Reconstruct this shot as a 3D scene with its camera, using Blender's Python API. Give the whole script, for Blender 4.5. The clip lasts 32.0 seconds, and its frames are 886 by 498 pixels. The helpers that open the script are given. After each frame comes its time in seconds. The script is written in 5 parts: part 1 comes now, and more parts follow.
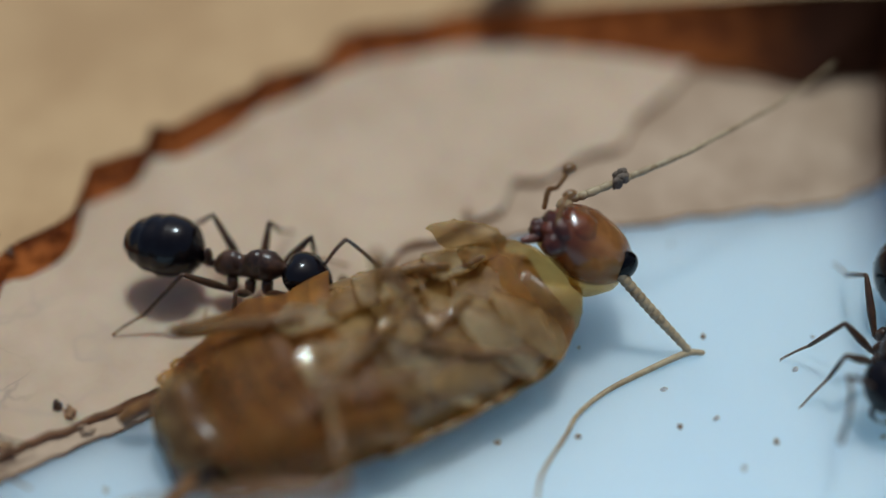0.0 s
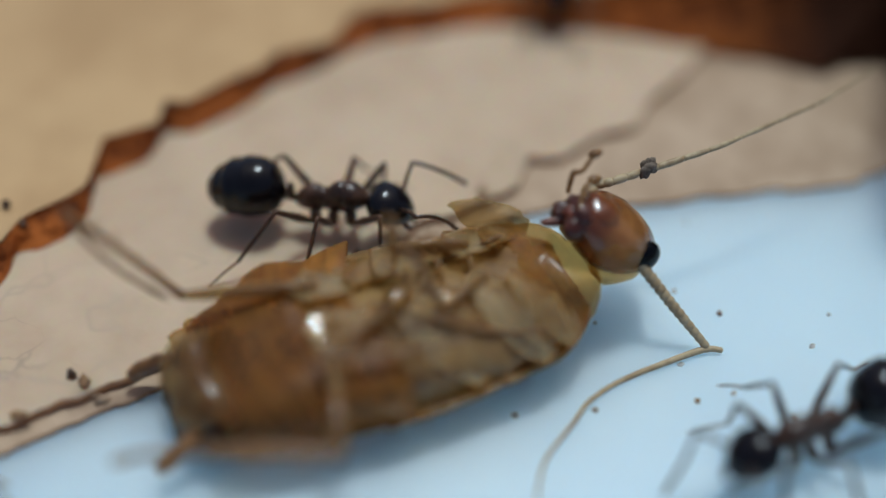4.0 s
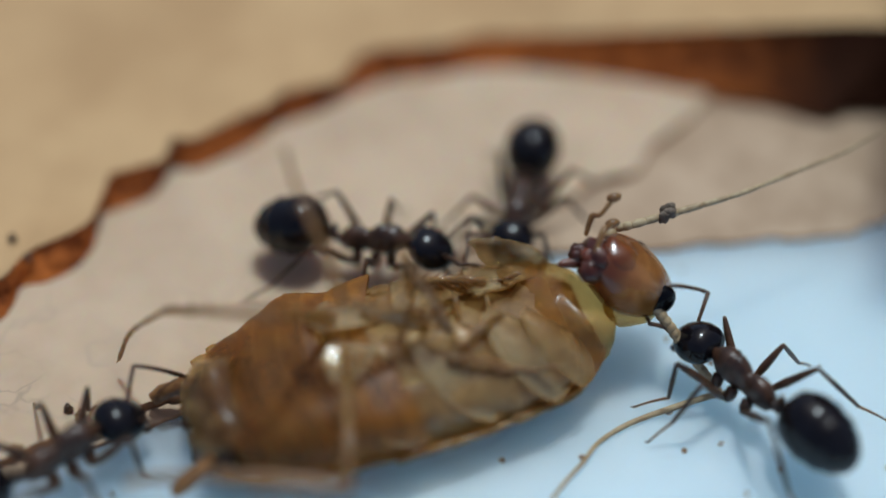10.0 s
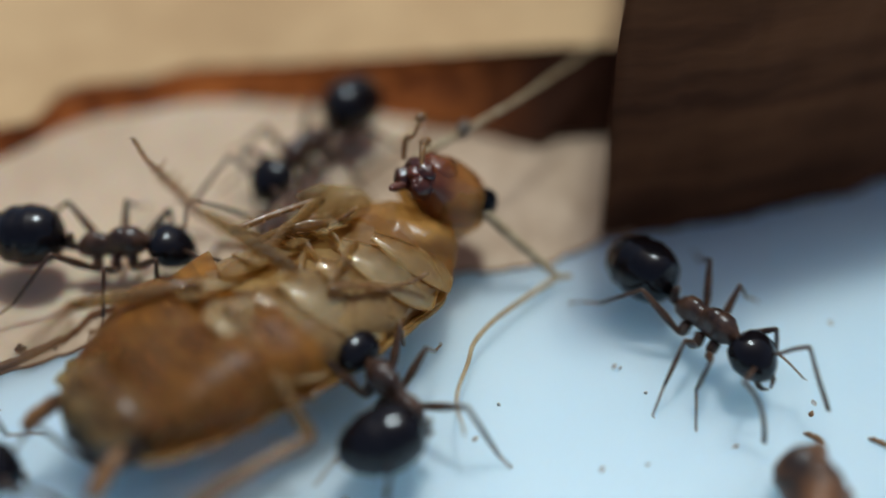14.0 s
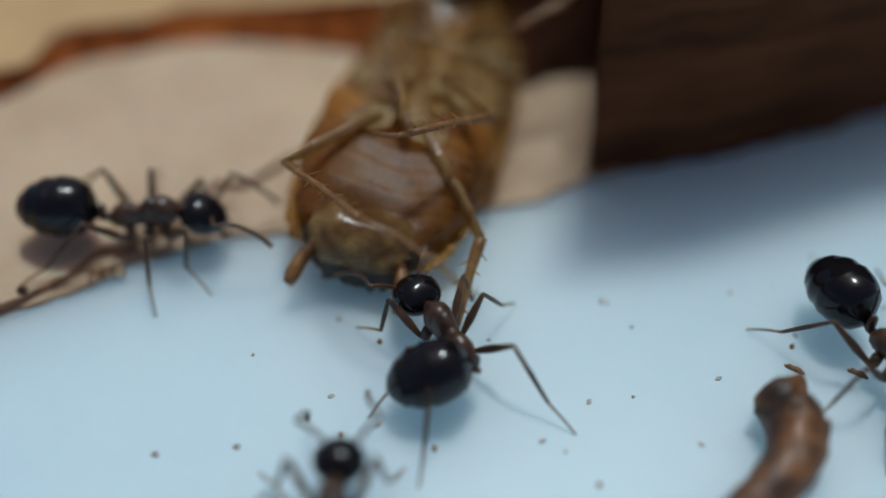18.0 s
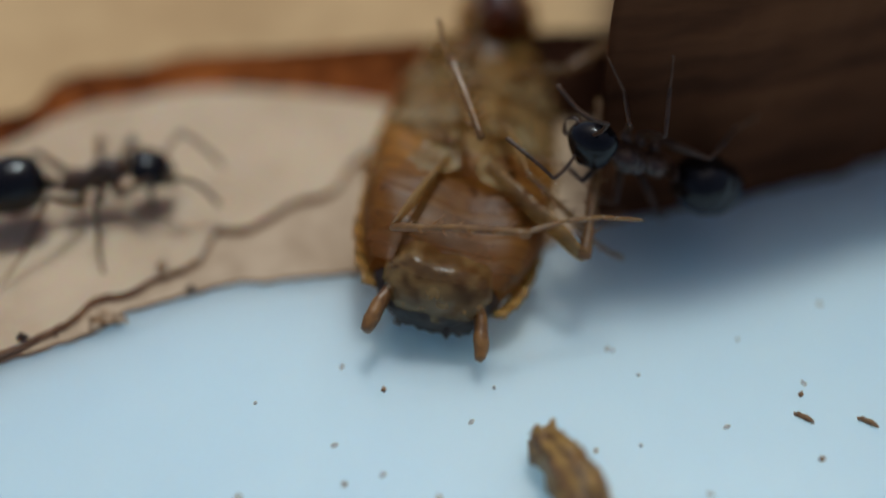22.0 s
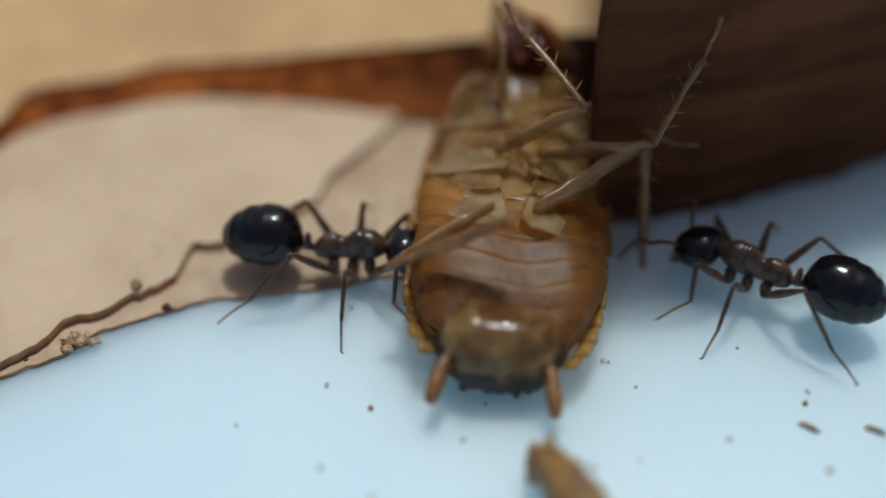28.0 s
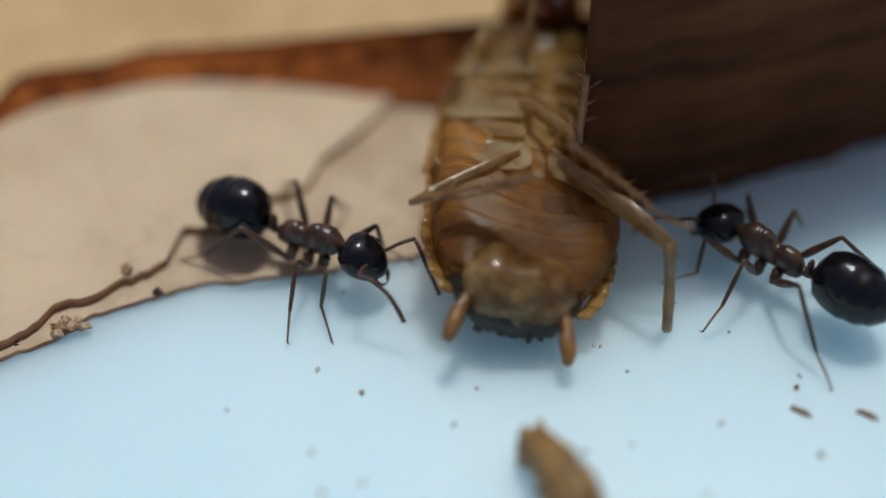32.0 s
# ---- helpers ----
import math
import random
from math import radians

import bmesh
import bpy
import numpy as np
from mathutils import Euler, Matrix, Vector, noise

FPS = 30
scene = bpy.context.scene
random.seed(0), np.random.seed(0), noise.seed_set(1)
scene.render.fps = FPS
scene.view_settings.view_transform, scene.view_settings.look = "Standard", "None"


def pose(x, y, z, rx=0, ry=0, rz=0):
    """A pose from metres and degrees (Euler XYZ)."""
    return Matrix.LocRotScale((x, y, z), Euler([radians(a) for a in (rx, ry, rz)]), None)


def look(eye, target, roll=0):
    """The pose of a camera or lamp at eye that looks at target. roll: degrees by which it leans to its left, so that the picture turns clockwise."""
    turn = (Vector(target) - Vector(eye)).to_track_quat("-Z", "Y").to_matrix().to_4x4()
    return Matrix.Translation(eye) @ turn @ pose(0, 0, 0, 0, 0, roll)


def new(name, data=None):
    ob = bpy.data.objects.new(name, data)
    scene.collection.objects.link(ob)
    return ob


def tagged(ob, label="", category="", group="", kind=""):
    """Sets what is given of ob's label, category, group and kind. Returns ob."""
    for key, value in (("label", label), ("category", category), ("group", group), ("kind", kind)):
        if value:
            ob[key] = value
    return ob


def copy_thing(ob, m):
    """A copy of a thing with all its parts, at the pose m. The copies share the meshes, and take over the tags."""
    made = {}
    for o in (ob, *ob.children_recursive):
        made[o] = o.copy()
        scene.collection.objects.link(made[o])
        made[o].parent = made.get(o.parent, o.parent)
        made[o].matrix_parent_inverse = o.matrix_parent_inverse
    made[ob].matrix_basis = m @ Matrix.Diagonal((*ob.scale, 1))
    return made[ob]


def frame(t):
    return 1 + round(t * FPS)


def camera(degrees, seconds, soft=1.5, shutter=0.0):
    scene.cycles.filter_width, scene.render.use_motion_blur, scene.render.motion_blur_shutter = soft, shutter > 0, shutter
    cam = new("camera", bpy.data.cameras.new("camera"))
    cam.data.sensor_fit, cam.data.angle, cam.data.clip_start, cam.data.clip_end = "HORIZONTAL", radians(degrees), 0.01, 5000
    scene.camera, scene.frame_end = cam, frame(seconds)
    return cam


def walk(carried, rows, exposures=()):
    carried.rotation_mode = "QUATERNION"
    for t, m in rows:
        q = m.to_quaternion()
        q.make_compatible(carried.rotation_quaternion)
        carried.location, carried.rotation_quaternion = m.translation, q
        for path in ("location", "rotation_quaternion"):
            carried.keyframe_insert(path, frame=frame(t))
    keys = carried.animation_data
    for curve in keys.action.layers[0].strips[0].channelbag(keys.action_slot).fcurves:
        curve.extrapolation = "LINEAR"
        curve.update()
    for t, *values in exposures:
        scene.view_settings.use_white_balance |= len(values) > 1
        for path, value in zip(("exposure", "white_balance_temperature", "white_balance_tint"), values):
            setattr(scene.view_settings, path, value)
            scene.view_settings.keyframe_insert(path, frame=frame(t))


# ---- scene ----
MM = 0.001  # everything below is laid out in millimetres
EYE_WAY = [
    (0, -6.17, -24.49, 23.01, 44.36, 0.79, 2.79), (0.5, -6.25, -24.51, 22.97, 44.39, 0.55, 2.85), (1, -6.32, -24.43, 22.98, 44.44, 0.47, 3.04),
    (1.5, -6.21, -24.49, 23.05, 44.3, 0.52, 3.22), (2, -6.16, -24.56, 23.15, 44.08, 0.71, 3.57), (2.5, -6.48, -24.63, 22.86, 44.25, 0.46, 3.34),
    (4.5, -6.97, -25.13, 22.31, 45.56, -0.1, 2.74), (5, -7.29, -24.81, 22.35, 46.37, -0.27, 2.71), (5.5, -7.34, -24.99, 22.36, 46.59, -0.28, 2.79),
    (6, -7.36, -24.75, 22.29, 46.33, -0.24, 2.73), (6.5, -7.31, -24.96, 22.23, 46.49, -0.21, 2.78), (7, -7.37, -24.83, 22.25, 46.59, -0.24, 2.63),
    (7.5, -7.3, -24.83, 22.21, 46.84, -0.25, 2.74), (8, -7.33, -24.78, 22.27, 46.96, -0.26, 2.63), (8.5, -7.37, -24.72, 22.38, 46.77, -0.3, 2.69),
    (9, -6.97, -24.66, 22.66, 46.46, -0.11, 3.26), (9.5, -6.61, -24.5, 22.87, 46.09, 0.03, 3.91), (10, -5.88, -24.83, 23.05, 45.56, 0.23, 4.77),
    (10.5, -5.73, -24.91, 22.97, 45.41, 0.16, 4.85), (11, -4.43, -24.54, 22.83, 45.62, 0.04, 4.29), (11.5, -3.86, -24.33, 22.75, 45.89, -0.02, 4.3),
    (12, -3.44, -24.28, 22.61, 46.05, -0.25, 4.28), (12.5, -3.01, -23.95, 22.33, 45.88, -0.35, 3.86), (13, -2.23, -23.75, 22.39, 46.11, -0.23, 3.45),
    (13.5, -1.59, -23.54, 22.56, 46.4, -0.08, 2.71), (14, -0, -23.18, 22.74, 45.94, -0, 1.5), (14.5, -0.05, -23.18, 22.92, 45.49, 0.13, 1.29),
    (15, -0.02, -23.35, 23.12, 45.06, 0.17, 0.97), (15.5, -0.07, -23.56, 23.19, 44.29, 0.3, 0.75), (17.5, 0.16, -23.44, 23.31, 42.92, 0.21, 1.16),
    (18, 0.12, -23.48, 23.41, 42.9, 0.21, 1.02), (18.5, 0.11, -23.47, 23.35, 43, 0.16, 1.01), (19, 0.12, -23.38, 23.42, 42.97, 0.16, 1.1),
    (19.5, 0.09, -23.33, 23.42, 43.04, 0.13, 1.1), (20, 0.07, -23.34, 23.44, 43.05, 0.12, 1.04), (20.5, 0.05, -23.42, 23.49, 43.09, 0.13, 0.97),
    (21, 0.05, -23.48, 23.56, 43.09, 0.14, 0.99), (21.5, 0.02, -23.37, 23.37, 43.57, 0.21, 0.95), (22, -0.03, -23.29, 23.22, 44.84, 0.16, 0.95),
    (22.5, -0.19, -22.95, 23.22, 46.79, 0.06, 1.05), (23, -0.89, -22.94, 22.97, 47.79, 0.06, 1.31), (23.5, -1.49, -22.95, 22.35, 47.81, 0.15, 1.41),
    (24, -1.49, -22.95, 21.84, 47.85, 0.03, 0.73), (24.5, -1.06, -22.8, 21.66, 47.95, 0.03, 0.45), (25, -0.85, -22.79, 21.59, 47.53, 0.1, 0.28),
    (25.5, -0.91, -22.73, 21.8, 47.14, 0.05, -0.05), (27.5, -0.31, -22.63, 22.21, 45.79, 0.32, -0.57), (28, -0.22, -22.51, 22.27, 45.53, 0.34, -0.51),
    (28.5, -0.24, -22.53, 22.29, 45.31, 0.31, -0.59), (29, -0.19, -22.5, 22.3, 45.25, 0.31, -0.59), (29.5, -0.16, -22.48, 22.27, 45.15, 0.3, -0.56),
    (30, -0.17, -22.46, 22.17, 45.2, 0.32, -0.6), (30.5, -0.12, -22.42, 22.11, 45.15, 0.33, -0.59), (31, -0.1, -22.54, 22.19, 45.08, 0.35, -0.61),
    (31.5, -0.06, -22.61, 22.27, 44.95, 0.38, -0.59), (32, -0.06, -22.44, 22.22, 44.83, 0.34, -0.59),
]

cam = camera(36.0, 32.0, soft=1.5, shutter=0.5)
walk(cam, [(t, pose(x * MM, y * MM, z * MM, a, b, c)) for t, x, y, z, a, b, c in EYE_WAY],
     exposures=[(0, -0.26, 6250, 10), (2.5, -0.2, 6250, 10), (5, -0.1, 6250, 10), (9, -0.06, 6250, 10), (13, 0.05, 6300, 10), (15.5, -0.08, 6500, 10),
                (17.5, -0.28, 6500, 10), (22, -0.28, 6550, 10), (23, 0.02, 6650, 10), (32, 0.02, 6700, 10)])
cam.data.dof.use_dof = True
cam.data.dof.focus_distance = 29.3 * MM
cam.data.dof.aperture_fstop = 17.5

# ---- light ----
world = bpy.data.worlds.new("sky")
world.use_nodes = True
scene.world = world
wn = world.node_tree
sky = wn.nodes.new("ShaderNodeTexSky")
sky.sky_type, sky.sun_disc = "NISHITA", False
sky.sun_elevation, sky.sun_rotation = radians(73), radians(16)
wn.links.new(sky.outputs[0], wn.nodes["Background"].inputs[0])
wn.nodes["Background"].inputs[1].default_value = 0.085
sky.air_density, sky.dust_density, sky.ozone_density = 0.7, 3.0, 0.5
sun_data = bpy.data.lights.new("sun", "SUN")
sun_data.energy, sun_data.angle, sun_data.color = 2.3, radians(7), (0.80, 0.96, 1.0)
sun = new("sun", sun_data)
sun.matrix_world = look((0.025, 0.085, 0.29), (0, 0, 0))


# ---- materials ----
def mat(name, base, rough=0.5, dark=None, scale=900.0, bump=0.2, coat=0.0, sss=0.0, trans=0.0, metal=0.0, reach=0.0007, thin=0.0, tint=(1, 1, 1),
        fine=4.0, contrast=(0.35, 0.65), alpha=1.0, stretch=(1, 1, 1), bump_dist=0.00005):
    """Noise-varied surface: base and dark tone mixed at two scales, with relief."""
    m = bpy.data.materials.new(name)
    m.use_nodes = True
    nt = m.node_tree
    bs = nt.nodes["Principled BSDF"]
    tc = nt.nodes.new("ShaderNodeTexCoord")
    mp = nt.nodes.new("ShaderNodeMapping")
    mp.inputs["Scale"].default_value = stretch
    nt.links.new(tc.outputs["Object"], mp.inputs[0])
    n1 = nt.nodes.new("ShaderNodeTexNoise")
    n1.inputs["Scale"].default_value, n1.inputs["Detail"].default_value = scale, 5
    n2 = nt.nodes.new("ShaderNodeTexNoise")
    n2.inputs["Scale"].default_value, n2.inputs["Detail"].default_value = scale * fine, 4
    for n in (n1, n2):
        nt.links.new(mp.outputs[0], n.inputs["Vector"])
    mixn = nt.nodes.new("ShaderNodeMath")
    mixn.operation = "MULTIPLY_ADD"
    nt.links.new(n2.outputs["Fac"], mixn.inputs[0])
    mixn.inputs[1].default_value = 0.35
    nt.links.new(n1.outputs["Fac"], mixn.inputs[2])
    ramp = nt.nodes.new("ShaderNodeValToRGB")
    dark = dark or tuple(c * 0.7 for c in base)
    ramp.color_ramp.elements[0].position, ramp.color_ramp.elements[1].position = contrast[0] + 0.17, contrast[1] + 0.17
    ramp.color_ramp.elements[0].color, ramp.color_ramp.elements[1].color = (*dark, 1), (*base, 1)
    nt.links.new(mixn.outputs[0], ramp.inputs[0])
    nt.links.new(ramp.outputs[0], bs.inputs["Base Color"])
    bs.inputs["Roughness"].default_value = rough
    bs.inputs["Coat Weight"].default_value = coat
    bs.inputs["Coat Roughness"].default_value = 0.04
    bs.inputs["Metallic"].default_value = metal
    bs.inputs["Transmission Weight"].default_value = trans
    bs.inputs["Alpha"].default_value = alpha
    if sss:
        bs.inputs["Subsurface Weight"].default_value = sss
        bs.inputs["Subsurface Radius"].default_value = (1.0, 0.45, 0.2)
        bs.inputs["Subsurface Scale"].default_value = reach
    if bump:
        bp = nt.nodes.new("ShaderNodeBump")
        bp.inputs["Strength"].default_value, bp.inputs["Distance"].default_value = bump, bump_dist
        nt.links.new(mixn.outputs[0], bp.inputs["Height"])
        nt.links.new(bp.outputs[0], bs.inputs["Normal"])
    if thin:
        # a thin see-through skin: part of the light passes, coloured
        tr = nt.nodes.new("ShaderNodeBsdfTransparent")
        tr.inputs["Color"].default_value = (*tint, 1)
        mx = nt.nodes.new("ShaderNodeMixShader")
        mx.inputs[0].default_value = thin
        nt.links.new(bs.outputs[0], mx.inputs[1])
        nt.links.new(tr.outputs[0], mx.inputs[2])
        nt.links.new(mx.outputs[0], nt.nodes["Material Output"].inputs["Surface"])
    return m


def add_lines(m, scale, width, colour, mask=0.5):
    """Fine dark crackle drawn into a material along cell borders, broken up by noise."""
    nt = m.node_tree
    bs = nt.nodes["Principled BSDF"]
    old = bs.inputs["Base Color"].links[0].from_socket
    tc = nt.nodes.new("ShaderNodeTexCoord")
    wob = nt.nodes.new("ShaderNodeTexNoise")
    wob.inputs["Scale"].default_value, wob.inputs["Detail"].default_value = scale * 1.6, 3
    nt.links.new(tc.outputs["Object"], wob.inputs["Vector"])
    add = nt.nodes.new("ShaderNodeMixRGB")
    add.blend_type = "LINEAR_LIGHT"
    add.inputs[0].default_value = 0.18 / scale
    nt.links.new(tc.outputs["Object"], add.inputs[1])
    nt.links.new(wob.outputs["Color"], add.inputs[2])
    vo = nt.nodes.new("ShaderNodeTexVoronoi")
    vo.feature = "DISTANCE_TO_EDGE"
    vo.inputs["Scale"].default_value = scale
    nt.links.new(add.outputs[0], vo.inputs["Vector"])
    ramp = nt.nodes.new("ShaderNodeValToRGB")
    ramp.color_ramp.elements[0].position, ramp.color_ramp.elements[1].position = 0.0, width
    ramp.color_ramp.elements[0].color, ramp.color_ramp.elements[1].color = (1, 1, 1, 1), (0, 0, 0, 1)
    nt.links.new(vo.outputs["Distance"], ramp.inputs[0])
    ms = nt.nodes.new("ShaderNodeTexNoise")
    ms.inputs["Scale"].default_value = scale * 0.7
    nt.links.new(tc.outputs["Object"], ms.inputs["Vector"])
    mr = nt.nodes.new("ShaderNodeValToRGB")
    mr.color_ramp.elements[0].position, mr.color_ramp.elements[1].position = mask, mask + 0.1
    nt.links.new(ms.outputs["Fac"], mr.inputs[0])
    mul = nt.nodes.new("ShaderNodeMath")
    mul.operation = "MULTIPLY"
    nt.links.new(ramp.outputs[0], mul.inputs[0])
    nt.links.new(mr.outputs[0], mul.inputs[1])
    mix = nt.nodes.new("ShaderNodeMixRGB")
    nt.links.new(mul.outputs[0], mix.inputs[0])
    nt.links.new(old, mix.inputs[1])
    mix.inputs[2].default_value = (*colour, 1)
    nt.links.new(mix.outputs[0], bs.inputs["Base Color"])


def add_fade(m, axis, lo, hi, colour):
    """Blend a material towards another colour along one axis of its object."""
    nt = m.node_tree
    bs = nt.nodes["Principled BSDF"]
    old = bs.inputs["Base Color"].links[0].from_socket
    tc = nt.nodes.new("ShaderNodeTexCoord")
    sep = nt.nodes.new("ShaderNodeSeparateXYZ")
    nt.links.new(tc.outputs["Object"], sep.inputs[0])
    mr = nt.nodes.new("ShaderNodeMapRange")
    mr.inputs["From Min"].default_value, mr.inputs["From Max"].default_value = lo, hi
    nt.links.new(sep.outputs[axis], mr.inputs["Value"])
    mix = nt.nodes.new("ShaderNodeMixRGB")
    nt.links.new(mr.outputs[0], mix.inputs[0])
    nt.links.new(old, mix.inputs[1])
    mix.inputs[2].default_value = (*colour, 1)
    nt.links.new(mix.outputs[0], bs.inputs["Base Color"])


def add_bands(m, period, colour, strength, bow=112.0):
    """Transverse pigment bands along x, bowed forward at the sides, darkest at each hind border."""
    nt = m.node_tree
    bs = nt.nodes["Principled BSDF"]
    old = bs.inputs["Base Color"].links[0].from_socket
    tc = nt.nodes.new("ShaderNodeTexCoord")
    wv = nt.nodes.new("ShaderNodeTexWave")
    wv.wave_type, wv.bands_direction, wv.wave_profile = "BANDS", "X", "SAW"
    wv.inputs["Scale"].default_value = 0.31416 / period
    wv.inputs["Distortion"].default_value, wv.inputs["Detail"].default_value = 0.9, 2.0
    wv.inputs["Detail Scale"].default_value = 0.6
    sep = nt.nodes.new("ShaderNodeSeparateXYZ")
    nt.links.new(tc.outputs["Object"], sep.inputs[0])
    sq = nt.nodes.new("ShaderNodeMath")
    sq.operation = "MULTIPLY"
    nt.links.new(sep.outputs[1], sq.inputs[0])
    nt.links.new(sep.outputs[1], sq.inputs[1])
    bend = nt.nodes.new("ShaderNodeMath")
    bend.operation = "MULTIPLY_ADD"
    nt.links.new(sq.outputs[0], bend.inputs[0])
    bend.inputs[1].default_value = -bow
    nt.links.new(sep.outputs[0], bend.inputs[2])
    com = nt.nodes.new("ShaderNodeCombineXYZ")
    for k, sock in enumerate((bend.outputs[0], sep.outputs[1], sep.outputs[2])):
        nt.links.new(sock, com.inputs[k])
    nt.links.new(com.outputs[0], wv.inputs["Vector"])
    pw = nt.nodes.new("ShaderNodeMath")
    pw.operation = "POWER"
    nt.links.new(wv.outputs["Fac"], pw.inputs[0])
    pw.inputs[1].default_value = 1.6
    ml = nt.nodes.new("ShaderNodeMath")
    ml.operation = "MULTIPLY"
    nt.links.new(pw.outputs[0], ml.inputs[0])
    ml.inputs[1].default_value = strength
    mix = nt.nodes.new("ShaderNodeMixRGB")
    nt.links.new(ml.outputs[0], mix.inputs[0])
    nt.links.new(old, mix.inputs[1])
    mix.inputs[2].default_value = (*colour, 1)
    nt.links.new(mix.outputs[0], bs.inputs["Base Color"])


M_FLOOR = mat("white_plastic", (0.59, 0.77, 0.985), 0.4, (0.555, 0.735, 0.96), scale=90, bump=0.05, sss=0.95, reach=0.005)
M_FLOOR.node_tree.nodes["Principled BSDF"].inputs["Subsurface Radius"].default_value = (0.9, 1.0, 1.1)
M_SHEET = mat("dry_sheet", (0.575, 0.415, 0.28), 0.75, (0.495, 0.345, 0.225), scale=260, bump=0.35, bump_dist=0.00008, sss=0.6, reach=0.0007)
add_lines(M_SHEET, 170, 0.008, (0.49, 0.355, 0.245), mask=0.44)
add_lines(M_SHEET, 520, 0.010, (0.40, 0.29, 0.2), mask=0.52)
M_LIP = mat("pale_lip", (0.50, 0.345, 0.225), 0.7, (0.37, 0.24, 0.145), scale=500, bump=0.3)
M_TAN = mat("tan_layer", (0.56, 0.345, 0.165), 0.8, (0.45, 0.263, 0.118), scale=160, bump=0.4, bump_dist=0.0001)
M_EDGE = mat("torn_edge", (0.47, 0.13, 0.028), 0.85, (0.16, 0.038, 0.010), scale=1300, bump=0.9)
M_EDGE2 = mat("thin_edge", (0.42, 0.20, 0.09), 0.7, (0.24, 0.10, 0.045), scale=900, bump=0.4)
M_EDGE.node_tree.nodes["Principled BSDF"].inputs["Specular IOR Level"].default_value = 0.1
# the block's shade on the nearby end of the edge, mixed into its colour
add_fade(M_EDGE, 0, -0.003, 0.0018, (0.032, 0.010, 0.004))
M_BARK = mat("dark_wood", (0.155, 0.056, 0.021), 0.95, (0.068, 0.024, 0.010), scale=160, bump=0.6,
             stretch=(0.5, 0.5, 2.5), bump_dist=0.0003)
M_BARK.node_tree.nodes["Principled BSDF"].inputs["Specular IOR Level"].default_value = 0.08
M_BLACK = mat("ant_black", (0.008, 0.007, 0.009), 0.17, (0.004, 0.003, 0.004), scale=3000, bump=0.06)
M_BLACK.node_tree.nodes["Principled BSDF"].inputs["Specular IOR Level"].default_value = 0.36
M_BROWN = mat("ant_brown", (0.085, 0.038, 0.020), 0.33, (0.030, 0.014, 0.009), scale=3000, bump=0.3)
M_LEG = mat("ant_leg", (0.09, 0.040, 0.018), 0.38, (0.032, 0.014, 0.008), scale=2500, bump=0.1)
M_TARSUS = mat("ant_tarsus", (0.21, 0.10, 0.042), 0.5, (0.09, 0.045, 0.02), scale=2500, bump=0.1)
M_EYE = mat("eye", (0.003, 0.003, 0.004), 0.12, scale=8000, bump=0.03)
M_EYE.node_tree.nodes["Principled BSDF"].inputs["Specular IOR Level"].default_value = 0.2
M_AMBER = mat("amber_cuticle", (0.45, 0.235, 0.07), 0.25, (0.26, 0.11, 0.028), scale=900, bump=0.3, coat=0.6, sss=0.15,
              bump_dist=0.0001, fine=4, thin=0.62, tint=(0.96, 0.76, 0.42))
M_PALE = mat("pale_cuticle", (0.50, 0.34, 0.16), 0.2, (0.25, 0.13, 0.045), scale=800, bump=0.3, coat=0.8, sss=0.1,
             bump_dist=0.00008, fine=4, contrast=(0.36, 0.62), thin=0.62, tint=(0.97, 0.84, 0.60))
M_CORE = mat("breast_wall", (0.44, 0.26, 0.10), 0.3, (0.22, 0.11, 0.035), scale=700, bump=0.3, coat=0.4, sss=0.1,
             bump_dist=0.00008, fine=4, contrast=(0.36, 0.62), thin=0.4, tint=(0.97, 0.78, 0.46))
M_HIP = mat("hip_cuticle", (0.53, 0.405, 0.235), 0.12, (0.30, 0.19, 0.085), scale=550, bump=0.15, coat=0.9, sss=0.1,
            bump_dist=0.00006, fine=4, contrast=(0.34, 0.62), thin=0.64, tint=(0.98, 0.88, 0.66), stretch=(1, 2.2, 2.2))
M_BELLY = mat("belly_cuticle", (0.47, 0.195, 0.033), 0.42, (0.16, 0.055, 0.013), scale=620, bump=0.35, sss=0.1,
              bump_dist=0.00008, fine=4, contrast=(0.28, 0.72), thin=0.4, tint=(0.95, 0.66, 0.30), stretch=(1.3, 1, 1))
M_BELLY.node_tree.nodes["Principled BSDF"].inputs["Specular IOR Level"].default_value = 0.3
add_bands(M_BELLY, 0.00052, (0.12, 0.04, 0.010), 0.5)
add_fade(M_BELLY, 0, 0.0036, 0.0012, (0.16, 0.06, 0.015))
M_TAILSKIN = mat("tail_skin", (0.46, 0.27, 0.10), 0.25, (0.13, 0.055, 0.016), scale=900, bump=0.4, coat=0.15, thin=0.45, tint=(0.97, 0.85, 0.6))
M_GUT = mat("inner_tissue", (0.20, 0.085, 0.024), 0.6, (0.022, 0.009, 0.005), scale=260, bump=0.8, bump_dist=0.0002, fine=3, contrast=(0.42, 0.58))
M_MARGIN = mat("thin_margin", (0.42, 0.23, 0.07), 0.25, (0.24, 0.10, 0.025), scale=700, bump=0.4, coat=0.7, thin=0.5, tint=(0.97, 0.78, 0.40))
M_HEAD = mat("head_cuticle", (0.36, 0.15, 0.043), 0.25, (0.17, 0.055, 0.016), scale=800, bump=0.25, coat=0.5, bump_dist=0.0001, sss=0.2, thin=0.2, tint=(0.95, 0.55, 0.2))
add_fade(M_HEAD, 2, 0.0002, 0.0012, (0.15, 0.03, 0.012))
